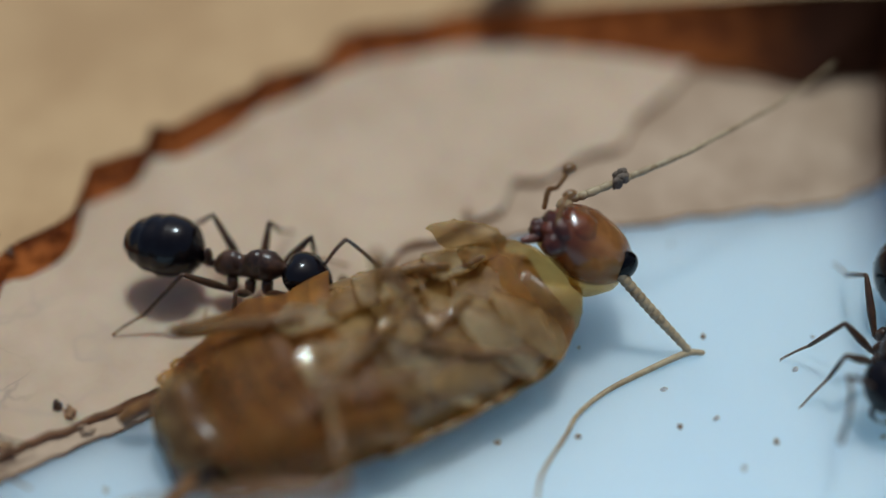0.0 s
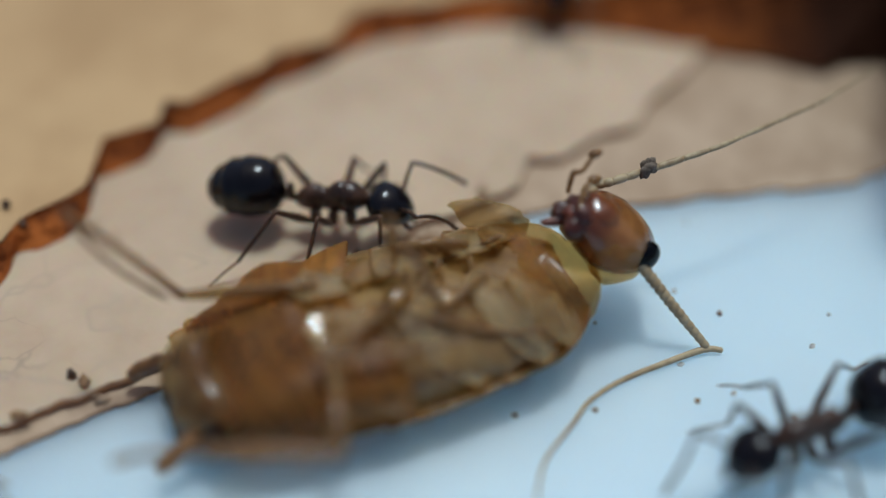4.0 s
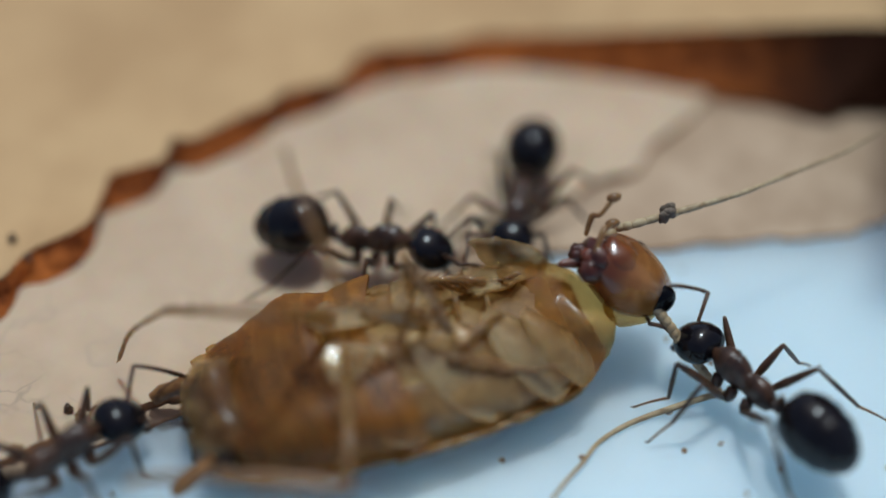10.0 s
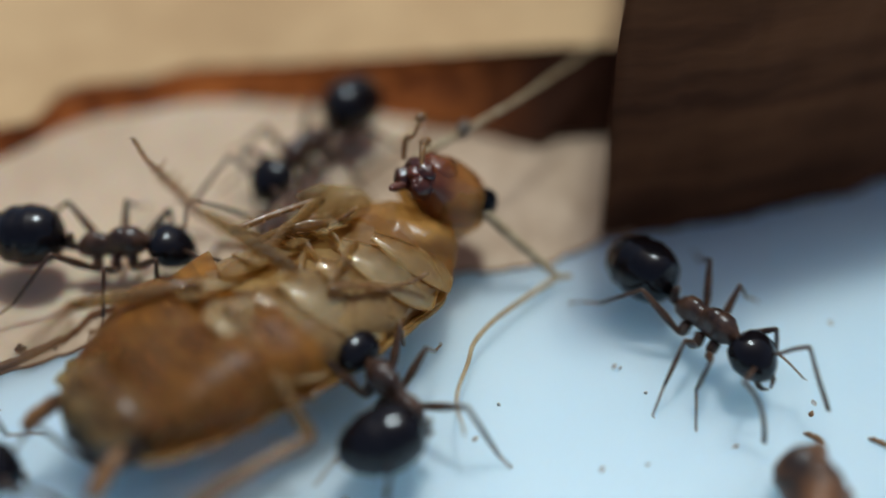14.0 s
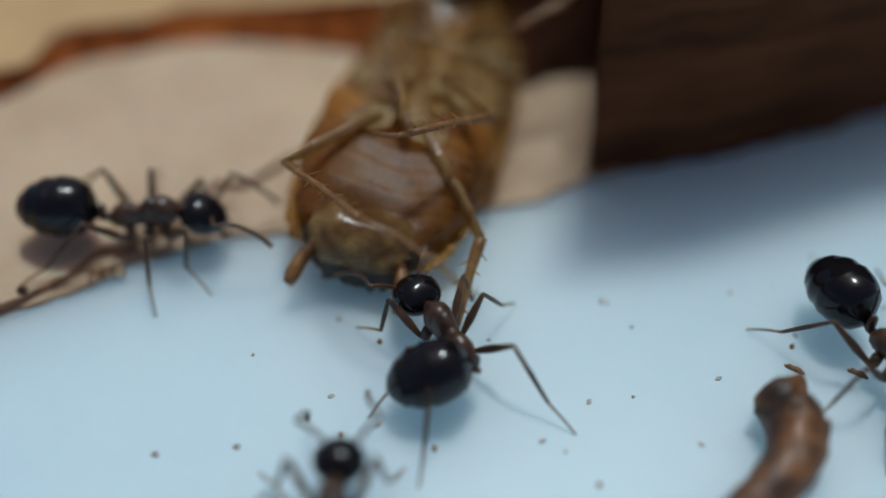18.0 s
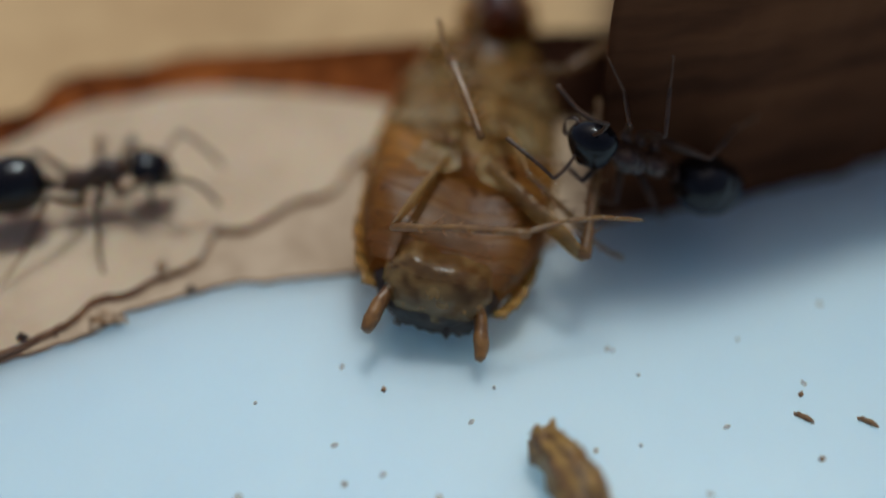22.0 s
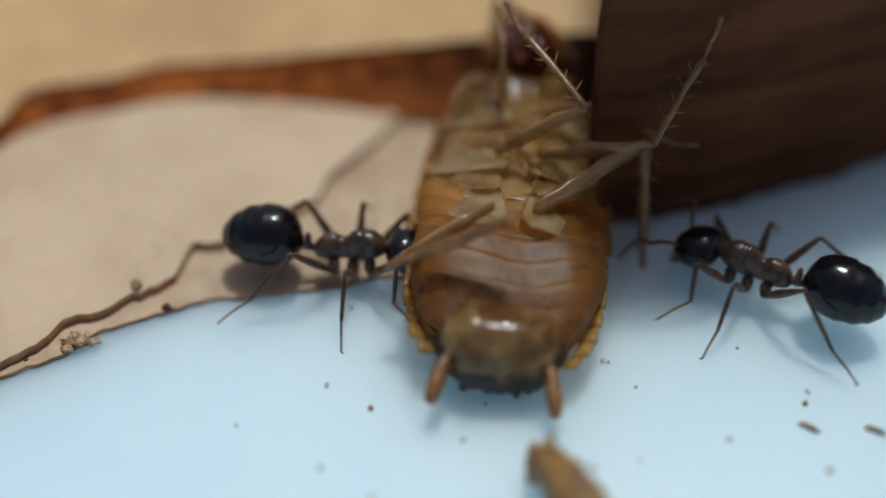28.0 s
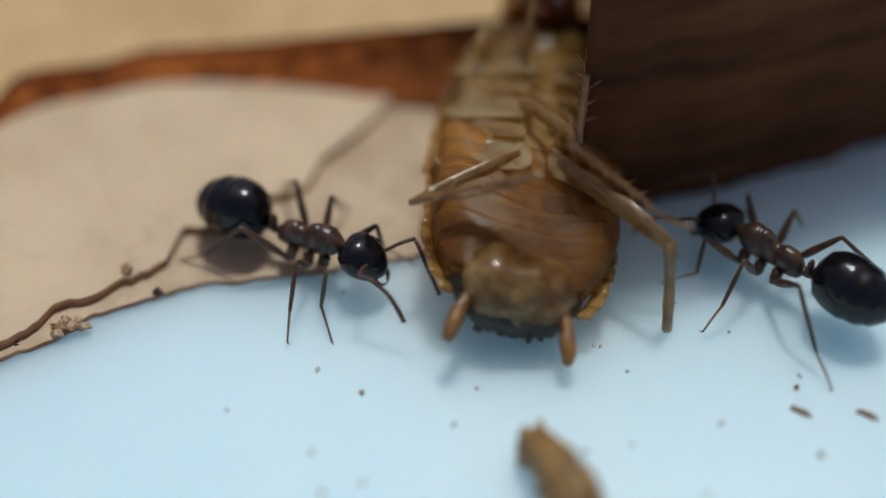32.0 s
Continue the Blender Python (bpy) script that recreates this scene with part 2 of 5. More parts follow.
M_MOUTH = mat("mouth_dark", (0.14, 0.030, 0.011), 0.3, (0.05, 0.010, 0.005), scale=1200, bump=0.4, coat=0.25)
M_RLEG = mat("roach_leg", (0.31, 0.16, 0.055), 0.3, (0.15, 0.066, 0.022), scale=1200, bump=0.5, coat=0.5, sss=0.1, thin=0.25, tint=(0.95, 0.7, 0.35))
M_THIGH = mat("thigh_cuticle", (0.38, 0.215, 0.075), 0.2, (0.20, 0.095, 0.03), scale=900, bump=0.2, coat=0.9, thin=0.45, tint=(0.96, 0.78, 0.46))
M_CERCUS = mat("cercus", (0.27, 0.12, 0.034), 0.4, (0.13, 0.048, 0.014), scale=1800, bump=0.4)
M_FEELER = mat("feeler", (0.46, 0.34, 0.19), 0.5, (0.30, 0.19, 0.09), scale=3000, bump=0.3)
M_TAILDARK = mat("tail_dark", (0.035, 0.016, 0.008), 0.42, (0.010, 0.005, 0.004), scale=1300, bump=0.5)
M_RIM = mat("dark_rim", (0.13, 0.055, 0.02), 0.35, (0.02, 0.008, 0.005), scale=1500, bump=0.4)
M_SPECK = mat("speck_brown", (0.36, 0.19, 0.08), 0.7, (0.15, 0.07, 0.03), scale=4000, bump=0.6)
M_GREY = mat("speck_grey", (0.46, 0.46, 0.45), 0.7, (0.28, 0.27, 0.26), scale=4000, bump=0.6)
M_CLUMP = mat("dirt_clump", (0.20, 0.15, 0.11), 0.8, (0.09, 0.06, 0.04), scale=3000, bump=0.6)
M_CASE = mat("dark_husk", (0.22, 0.085, 0.026), 0.5, (0.025, 0.011, 0.006), scale=1100, bump=0.9, coat=0.1, bump_dist=0.00012)
M_SEED = mat("husk", (0.40, 0.22, 0.06), 0.45, (0.15, 0.065, 0.016), scale=1300, bump=0.6, stretch=(1, 3, 1))


# ---- mesh tools, in millimetres ----
def part(name, bm, material, parent, label="", smooth=True, m=None):
    """Links a bmesh, given in millimetres, as one mesh object under parent."""
    bmesh.ops.scale(bm, vec=(MM, MM, MM), verts=bm.verts)
    bmesh.ops.recalc_face_normals(bm, faces=bm.faces)
    me = bpy.data.meshes.new(name)
    bm.to_mesh(me)
    bm.free()
    me.materials.append(material)
    if smooth:
        me.polygons.foreach_set("use_smooth", [True] * len(me.polygons))
    ob = new(name, me)
    if parent:
        ob.parent = parent
    if m is not None:
        ob.matrix_basis = m
    if label:
        tagged(ob, label)
    return ob


def vec(*p):
    return Vector(p)


def ball(bm, c, r, seg=20, rings=12, turn=None, wob=0.0, freq=1.0):
    """A noise-shaped ellipsoid added to bm."""
    turn = turn or Matrix.Identity(4)
    res = bmesh.ops.create_uvsphere(bm, u_segments=seg, v_segments=rings, radius=1.0)
    for v in res["verts"]:
        p = v.co.copy()
        k = 1 + wob * noise.noise(p * freq + Vector(c))
        v.co = Vector(c) + turn.to_3x3() @ Vector((p.x * r[0] * k, p.y * r[1] * k, p.z * r[2] * k))
    return res["verts"]


def tube(bm, pts, radii, seg=10, flat=1.0, sub=4):
    """A tapered tube through pts, rounded at both ends; flat squeezes it sideways."""
    pts = [Vector(p) for p in pts]
    dense, rad = [], []
    for i in range(len(pts) - 1):
        p0 = pts[max(i - 1, 0)]
        p1, p2 = pts[i], pts[i + 1]
        p3 = pts[min(i + 2, len(pts) - 1)]
        for j in range(sub):
            t = j / sub
            dense.append(0.5 * (2 * p1 + (p2 - p0) * t + (2 * p0 - 5 * p1 + 4 * p2 - p3) * t * t
                                + (3 * p1 - p0 - 3 * p2 + p3) * t ** 3))
            rad.append(radii[i] * (1 - t) + radii[i + 1] * t)
    dense.append(pts[-1])
    rad.append(radii[-1])
    side = None
    loops = []
    for i, p in enumerate(dense):
        d = (dense[min(i + 1, len(dense) - 1)] - dense[max(i - 1, 0)]).normalized()
        if side is None:
            side = d.cross(Vector((0, 0, 1)))
            if side.length < 0.1:
                side = d.cross(Vector((0, 1, 0)))
        side = (side - d * side.dot(d)).normalized()
        up = side.cross(d)
        loops.append([bm.verts.new(p + rad[i] * (side * math.cos(a) * flat + up * math.sin(a)))
                      for a in [2 * math.pi * k / seg for k in range(seg)]])
    for a, b in zip(loops, loops[1:]):
        for k in range(seg):
            bm.faces.new((a[k], a[(k + 1) % seg], b[(k + 1) % seg], b[k]))
    for lp, p, s in ((loops[0], dense[0] - (dense[1] - dense[0]).normalized() * rad[0] * 0.5, 1),
                     (loops[-1], dense[-1] + (dense[-1] - dense[-2]).normalized() * rad[-1] * 0.5, -1)):
        tip = bm.verts.new(p)
        for k in range(seg):
            bm.faces.new((lp[k], lp[(k + 1) % seg], tip))
    return bm


def shell(bm, stations, seg=28, close=True):
    """A body along x from stations (x, half width, z low, z high, squareness); rings joined and capped."""
    loops = []
    for x, w, lo, hi, sq in stations:
        lp = []
        for k in range(seg):
            a = 2 * math.pi * k / seg
            c, s = math.cos(a), math.sin(a)
            c = math.copysign(abs(c) ** sq, c)
            s = math.copysign(abs(s) ** sq, s)
            lp.append(bm.verts.new((x, w * c, (lo + hi) / 2 + (hi - lo) / 2 * s)))
        loops.append(lp)
    for a, b in zip(loops, loops[1:]):
        for k in range(seg):
            bm.faces.new((a[k], b[k], b[(k + 1) % seg], a[(k + 1) % seg]))
    if close:
        for lp, (x, w, lo, hi, sq) in ((loops[0], stations[0]), (loops[-1], stations[-1])):
            c = bm.verts.new((x, 0, (lo + hi) / 2))
            for k in range(seg):
                bm.faces.new((lp[k], lp[(k + 1) % seg], c))
    return bm


def ragged(line, step, amp, freq, seed=0.0):
    """The polyline, refined every step, with torn-looking wander across it."""
    out = []
    for (x0, y0), (x1, y1) in zip(line, line[1:]):
        n = max(1, int(math.hypot(x1 - x0, y1 - y0) / step))
        for i in range(n):
            out.append((x0 + (x1 - x0) * i / n, y0 + (y1 - y0) * i / n))
    out.append(line[-1])
    res = []
    for x, y in out:
        d = noise.noise(Vector((x * freq, y * freq, seed))) + 0.5 * noise.noise(Vector((x * freq * 3, y * freq * 3, seed + 5)))
        res.append((x + 0.3 * amp * d, y + amp * d))
    return res


def layer(bm, front, z, back, relief=0.05, n=34, seed=0.0):
    """The top of a layer from its front line to the depth back, gently uneven."""
    cols = []
    for x, y in front:
        col = []
        for j in range(n):
            t = (j / (n - 1)) ** 2
            yy = y + (back - y) * t
            zz = z + relief * noise.noise(Vector((x * 0.3, yy * 0.3, seed))) * min(1, yy - y)
            col.append(bm.verts.new((x, yy, zz)))
        cols.append(col)
    for a, b in zip(cols, cols[1:]):
        for j in range(n - 1):
            bm.faces.new((a[j], b[j], b[j + 1], a[j + 1]))
    return bm


def face(bm, front, z, foot, bulge, freq, seed, rows=8):
    """The torn front of a layer from its top line down to foot, bulging in uneven lobes."""
    cols = []
    for x, y in front:
        b = 0.5 + 0.5 * noise.noise(Vector((x * freq, y * freq * 0.6, seed)))
        col = []
        for j in range(rows):
            t = j / (rows - 1)
            out = bulge * b * math.sin(math.pi * min(1, t * 1.15))
            out += 0.06 * bulge * noise.noise(Vector((x * 3, y * 3, t * 4 + seed)))
            col.append(bm.verts.new((x, y - out, z + (foot - z) * t)))
        cols.append(col)
    for a, b in zip(cols, cols[1:]):
        for j in range(rows - 1):
            bm.faces.new((a[j], a[j + 1], b[j + 1], b[j]))
    return bm


# ---- the ground ----
def build_ground():
    bm = bmesh.new()
    n = 60
    grid = [[bm.verts.new(((i / n - 0.5) * 400, (j / n - 0.5) * 400, 0)) for j in range(n + 1)] for i in range(n + 1)]
    for i in range(n):
        for j in range(n):
            bm.faces.new((grid[i][j], grid[i + 1][j], grid[i + 1][j + 1], grid[i][j + 1]))
    res = bmesh.ops.extrude_face_region(bm, geom=list(bm.faces))
    for v in res["geom"]:
        if isinstance(v, bmesh.types.BMVert):
            v.co.z -= 2.0
    floor = part("floor", bm, M_FLOOR, None, smooth=False)
    tagged(floor, "smooth bluish white plastic nest floor", "floor", kind="structure")

    lip_line = [(-60, -34), (-17, -9.5), (-15.4, -8.45), (-14.2, -7.7), (-12.5, -6.5), (-11.8, -6.0), (-11.2, -4.7),
                (-10.3, -3.95), (-9.1, -3.45), (-8.3, -3.0), (-7.7, -2.35), (-6.4, -1.9), (-5.4, -1.45), (-3.8, -1.25),
                (-2, -0.95), (0, -0.5), (2, -0.1), (3.4, 0.7), (4.5, 1.3)]
    front = ragged(lip_line, 0.12, 0.16, 1.4, 2.0)
    bm = layer(bmesh.new(), front, 0.12, 40, relief=0.03, n=16)
    lip = part("bark_sheet", bm, M_LIP, None)
    tagged(lip, "thin pale torn under-sheet of peeling bark lying on white floor", "bark", kind="structure")
    part("torn_edge", face(bmesh.new(), front, 0.12, 0.0, 0.05, 1.5, 3.0, rows=4), M_EDGE2, lip, "thin brown torn edge")

    lam_line = [(-60, -33.5), (-17, -9.0), (-15.4, -7.9), (-14.2, -7.2), (-12.4, -6.1), (-11.5, -5.2), (-10.9, -4.3),
                (-9.0, -3.1), (-8.49, -2.28), (-7.57, -1.89), (-6.9, -1.42), (-6.2, -.93), (-5.95, .1), (-5.13, .3), (-4.09, 1.08), (-3.18, 1.54),
                (-2.89, 2.47), (-1.9, 3.6), (-1.3, 4.7), (-1.2, 5.6), (-.8, 7.2), (3, 8.5)]
    front = ragged(lam_line, 0.1, 0.22, 1.1, 7.0)
    bm = layer(bmesh.new(), front, 0.34, 40, relief=0.10, n=40, seed=3.0)
    lam = part("bark_skin", bm, M_SHEET, None)
    tagged(lam, "pinkish beige crackled inner bark skin with curled brown edge", "bark", kind="structure")
    part("torn_edge", face(bmesh.new(), front, 0.34, 0.1, 0.10, 1.2, 11.0, rows=6), M_EDGE2, lam, "curled brown torn edge")

    # the upper edge of the tan layer and the foot of its torn face, point against point
    tan_line = [(-60, -24), (-20, -5.9), (-17.87, -4.27), (-17.6, -3.8), (-17.41, -3.28), (-16.98, -2.89), (-16.55, -2.52), (-16.23, -2.1),
                (-16.25, -1.34), (-16.45, -0.6), (-15.93, -0.31), (-15.38, -0.01), (-15.01, 0.23), (-14.99, 1.01), (-14.47, 1.03), (-13.86, 1.6),
                (-13.24, 2.22), (-12.79, 2.57), (-12.48, 3.16), (-11.73, 3.44), (-11.08, 3.79), (-10.62, 5.0), (-9.59, 5.37), (-8.63, 5.52),
                (-7.31, 6.1), (-5.03, 6.0), (-2.78, 6.02), (-0.54, 6.0), (1.68, 6.0), (3.28, 5.9), (4.98, 5.7), (14, 6)]
    foot_line = [(-60, -25), (-20, -6.7), (-17.81, -4.98), (-17.51, -4.27), (-17.54, -3.76), (-16.97, -3.48), (-16.44, -2.91), (-16.24, -2.22),
                 (-16.32, -1.49), (-16.33, -1.09), (-15.8, -0.74), (-15.23, -0.34), (-15.08, 0.42), (-14.95, 0.77), (-14.33, 0.81), (-13.84, 1.25),
                 (-13.07, 2.03), (-12.71, 2.56), (-12.44, 2.76), (-11.78, 3.1), (-11.14, 3.78), (-10.58, 4.31), (-9.9, 4.85), (-8.61, 5.17),
                 (-7.61, 5.45), (-5.83, 5.6), (-3.57, 5.45), (-1.29, 5.0), (0.39, 4.7), (1.75, 4.2), (3.38, 4.7), (14, 4.7)]
    top_edge, foot_edge = [], []
    for i in range(len(tan_line) - 1):
        n = max(4, int(math.dist(tan_line[i], tan_line[i + 1]) / 0.11)) if i else 40
        for j in range(n):
            t = j / n
            for line, out in ((tan_line, top_edge), (foot_line, foot_edge)):
                p0, p1, p2, p3 = (Vector(line[max(0, min(len(line) - 1, i + k))]) for k in (-1, 0, 1, 2))
                sm = 0.5 * (2 * p1 + (p2 - p0) * t + (2 * p0 - 5 * p1 + 4 * p2 - p3) * t * t + (3 * p1 - p0 - 3 * p2 + p3) * t ** 3)
                q = p1.lerp(p2, t) if i < 2 else p1.lerp(p2, t).lerp(sm, .8)
                d = noise.noise(Vector((q.x * 2.6, q.y * 2.6, 4.0))) + .6 * noise.noise(Vector((q.x * 7, q.y * 7, 9.0)))
                out.append(q + Vector((.4, 1)) * d * (.05 if line is tan_line else .07))

    def height(x):
        return 1.0 + 0.10 * max(0, x + 7)

    bm = bmesh.new()
    cols = []
    for q in top_edge:
        col = []
        for j in range(44):
            t = (j / 43) ** 2.2
            far = Vector((q.x * .6 - 6, 60))
            p = q.lerp(far, t)
            d = p.y - q.y
            z = height(q.x) + .22 * noise.noise(Vector((p.x * .3, p.y * .3, 9.0))) * min(1, d) + .05 * noise.noise(Vector((p.x * 1.6, p.y * 1.6, 2.0))) * min(1, d * 2)
            col.append(bm.verts.new((p.x, p.y, z)))
        cols.append(col)
    for a, b in zip(cols, cols[1:]):
        for j in range(43):
            bm.faces.new((a[j], b[j], b[j + 1], a[j + 1]))
    tan = part("upper_bark", bm, M_TAN, None)
    tagged(tan, "upper tan bark layer with ragged red-brown torn edge", "bark", kind="structure")
    # the torn face: from under the edge it hollows in, then swells out to its foot in fibrous lobes
    bm = bmesh.new()
    cols = []
    for i, (q, f) in enumerate(zip(top_edge, foot_edge)):
        col = []
        for j in range(14):
            t = j / 13
            p = q.lerp(f, t ** 1.1)
            p.y -= .26 * t
            z = height(q.x) - .02 + (.28 - height(q.x)) * t ** .8
            w = .17 * noise.noise(Vector((p.x * 2.2, p.y * 2.2, z * 2.5))) + .10 * noise.noise(Vector((p.x * 6, p.y * 6, z * 6)))
            out = Vector((.35, -.9)) * w * math.sin(math.pi * min(1, .15 + t))
            col.append(bm.verts.new((p.x + out.x, p.y + out.y, z)))
        cols.append(col)
    for a, b in zip(cols, cols[1:]):
        for j in range(13):
            bm.faces.new((a[j], a[j + 1], b[j + 1], b[j]))
    part("torn_edge", bm, M_EDGE, tan, "ragged red-brown torn edge")
    # dark splinters standing out at the corners of the tear
    rnd = random.Random(21)
    for x, y in ((-17.41, -3.28), (-16.45, -.6), (-14.99, 1.01), (-12.48, 3.16), (-10.62, 5.0), (-13.24, 2.22), (-8.63, 5.52), (-7.31, 6.16), (-5.03, 6.2)):
        bm = bmesh.new()
        for k in range(3):
            d = Vector((rnd.uniform(-.16, .02), rnd.uniform(-.02, .2), rnd.uniform(-.02, .1)))
            q = Vector((x + rnd.uniform(-.06, .1), y + rnd.uniform(-.1, .04), .9))
            tube(bm, [q - d * .5, q + d * .4, q + d], [.07, .06, .015], 7, sub=2)
        part("splinter", bm, M_RIM, tan, "dark splinter")


def build_block():
    """The dark wooden block that stands on the floor beside the bark."""
    foot = [(4.9, 14), (4.2, 7), (3.15, 0.78), (6.9, 1.6), (11, 3.2), (40, 14)]
    line = ragged(foot, 0.25, 0.12, 0.9, 31.0)
    bm = bmesh.new()
    cols = []
    for x, y in line:
        col = []
        for j in range(40):
            z = 11.5 * j / 39
            d = 0.18 * noise.noise(Vector((x * 0.8, y * 0.8, z * 0.25))) + 0.08 * noise.noise(Vector((x * 3, y * 3, z * 0.8)))
            col.append(bm.verts.new((x + d * 0.4, y - d, z)))
        cols.append(col)
    for a, b in zip(cols, cols[1:]):
        for j in range(39):
            bm.faces.new((a[j], b[j], b[j + 1], a[j + 1]))
    back = [bm.verts.new((40, 30, 0)), bm.verts.new((4.9, 30, 0)), bm.verts.new((40, 30, 11.5)), bm.verts.new((4.9, 30, 11.5))]
    bm.faces.new([c[-1] for c in cols] + [back[2], back[3]])
    bm.faces.new((back[1], back[0], back[2], back[3]))
    blk = part("wood_block", bm, M_BARK, None)
    tagged(blk, "dark brown rough wooden block standing on white floor", "wood block", kind="structure")


# ---- ants ----
def build_ant(name="ant"):
    """One worker ant, facing +x, feet on z = 0."""
    root = new(name)
    root.empty_display_size = 0.001
    bm = bmesh.new()
    prof = [(-2.88, .03, 1.0, 1.06), (-2.80, .24, .80, 1.28), (-2.6, .44, .63, 1.51), (-2.28, .60, .52, 1.70), (-1.9, .66, .48, 1.80),
            (-1.5, .61, .52, 1.80), (-1.22, .46, .64, 1.66), (-1.08, .26, .82, 1.42), (-1.0, .07, 1.0, 1.16)]
    st = []
    for (x0, w0, l0, h0), (x1, w1, l1, h1) in zip(prof, prof[1:]):
        for k in range(4):
            t = k / 4
            st.append((x0 + (x1 - x0) * t, w0 + (w1 - w0) * t, l0 + (l1 - l0) * t, h0 + (h1 - h0) * t, 1.0))
    st.append((*prof[-1], 1.0))
    st2 = []
    for x, w, lo, hi, sq in st:
        g = 0.0
        for s in (-1.55, -2.1, -2.5):
            if 0 < x - s < 0.12:
                g = 0.018
        st2.append((x, max(w - g, 0.02) * 1.07, 1.19 + (lo + g - 1.15) * 1.08, 1.19 + (hi - g - 1.15) * 1.10, sq))
    part("gaster", shell(bmesh.new(), st2, 24), M_BLACK, root, "glossy black banded gaster")
    petiole = bmesh.new()
    ball(petiole, (-0.9, 0, 1.12), (0.08, 0.15, 0.27), 14, 10)
    tube(petiole, [(-1.08, 0, 1.0), (-0.9, 0, 0.95), (-0.68, 0, 0.98)], [.07, .09, .1], 10)
    part("petiole", petiole, M_BROWN, root)
    meso = bmesh.new()
    prof = [(-0.78, .10, .84, 1.02), (-0.70, .19, .74, 1.18), (-0.52, .25, .70, 1.36), (-0.3, .24, .70, 1.40), (-0.12, .19, .74, 1.32), (-0.04, .19, .74, 1.34),
            (0.1, .23, .72, 1.50), (0.24, .26, .73, 1.56), (0.34, .27, .75, 1.54), (0.42, .31, .78, 1.56), (0.6, .30, .84, 1.53), (0.76, .20, .94, 1.42), (0.88, .11, 1.02, 1.30), (0.98, .09, 1.06, 1.26)]
    st = []
    for (x0, w0, l0, h0), (x1, w1, l1, h1) in zip(prof, prof[1:]):
        for k in range(3):
            t = k / 3
            st.append((x0 + (x1 - x0) * t, w0 + (w1 - w0) * t, l0 + (l1 - l0) * t, h0 + (h1 - h0) * t, 0.95))
    st.append((*prof[-1], 0.95))
    part("thorax", shell(meso, st, 20), M_BROWN, root, "dull dark brown thorax")
    # head, tipped forward and down
    tip = Matrix.Rotation(radians(32), 4, "Y")
    hc = vec(1.36, 0, 1.06)
    hb = bmesh.new()
    for v in ball(hb, (0, 0, 0), (0.62, 0.52, 0.44), 24, 16):
        k = 1.0 - 0.22 * max(0, v.co.x / 0.62) ** 2 + (0.05 if v.co.x < 0 else 0)
        v.co.y *= k
        if v.co.x < -0.3:
            v.co.x += 0.10 * (1 - abs(v.co.y) / 0.5) * (-v.co.x - 0.3) / 0.26
    head = part("head", hb, M_BLACK, root, m=Matrix.Translation(hc * MM) @ tip)
    for s in (1, -1):
        e = bmesh.new()
        ball(e, (0.02, s * 0.45, 0.15), (0.13, 0.06, 0.10), 12, 8)
        part("eye", e, M_EYE, head)
        mb = bmesh.new()
        tube(mb, [(0.48, s * 0.2, -0.1), (0.66, s * 0.2, -0.14), (0.78, s * 0.03, -0.16)], [.09, .08, .03], 8, flat=0.6)
        part("mandible", mb, M_LEG, head, "reddish brown mandible")
    for s in (1, -1):
        ab = bmesh.new()
        tube(ab, [(0, 0, 0), (0.25, s * 0.42, 0.32), (0.42, s * 0.72, 0.42)], [.035, .045, .05], 8)
        whip = [(0.42 + 1.05 * t, s * (0.72 - 0.12 * t - 0.1 * math.sin(3 * t)), 0.42 - 0.75 * t * t - 0.1 * t) for t in [k / 22 for k in range(23)]]
        tube(ab, whip, [(.034 if k % 2 else .047) + .0006 * k for k in range(23)], 8, sub=2)
        part("antenna", ab, M_LEG, root, m=Matrix.Translation(vec(1.6, s * 0.14, 1.08) * MM))
    hips = [(0.52, 0.24, 0.82), (0.12, 0.25, 0.74), (-0.3, 0.24, 0.74)]
    knees = [(0.95, 0.85, 0.75), (0.10, 1.05, 0.85), (-0.95, 0.9, 0.95)]
    ankles = [(0.75, 0.95, -0.25), (0.05, 1.55, -0.15), (-1.75, 1.25, -0.2)]
    feet = [(1.25, 1.2, -0.8), (0.1, 1.95, -0.72), (-2.35, 1.5, -0.72)]
    for i in range(3):
        for s in (1, -1):
            h = vec(hips[i][0], s * hips[i][1], hips[i][2])
            k = Vector((knees[i][0] - h.x * 0.5, s * (knees[i][1] - 0.2), knees[i][2] - 0.2))
            a = Vector((ankles[i][0] - h.x * 0.2, s * (ankles[i][1] - 0.1), ankles[i][2] - 0.1))
            f = Vector((feet[i][0], s * feet[i][1], 0.02 - h.z))
            cb = bmesh.new()
            tube(cb, [(0, -s * 0.03, 0.08), (0.0, s * 0.06, -0.1), (0.02, s * 0.14, -0.14)], [.13, .13, .07], 10)
            st_ = Vector((0.02, s * 0.14, -0.14))
            leg = part("leg", cb, M_LEG, root, m=Matrix.Translation(h * MM))
            fb = bmesh.new()
            tube(fb, [st_, st_.lerp(k, 0.4), st_.lerp(k, 0.75), k], [.05, .098, .075, .045], 10)
            part("femur", fb, M_LEG, leg)
            tb = bmesh.new()
            tube(tb, [k, k.lerp(a, 0.5), a], [.042, .056, .04], 8)
            part("tibia", tb, M_LEG, leg)
            ts = bmesh.new()
            tube(ts, [a, a.lerp(f, 0.5) + Vector((0, 0, 0.03)), f], [.034, .026, .022], 7)
            tube(ts, [f, f + Vector((0.07, s * 0.03, 0.0))], [.018, .008], 6, sub=2)
            part("tarsus", ts, M_TARSUS, leg, "slender pale brown foot")
    return root


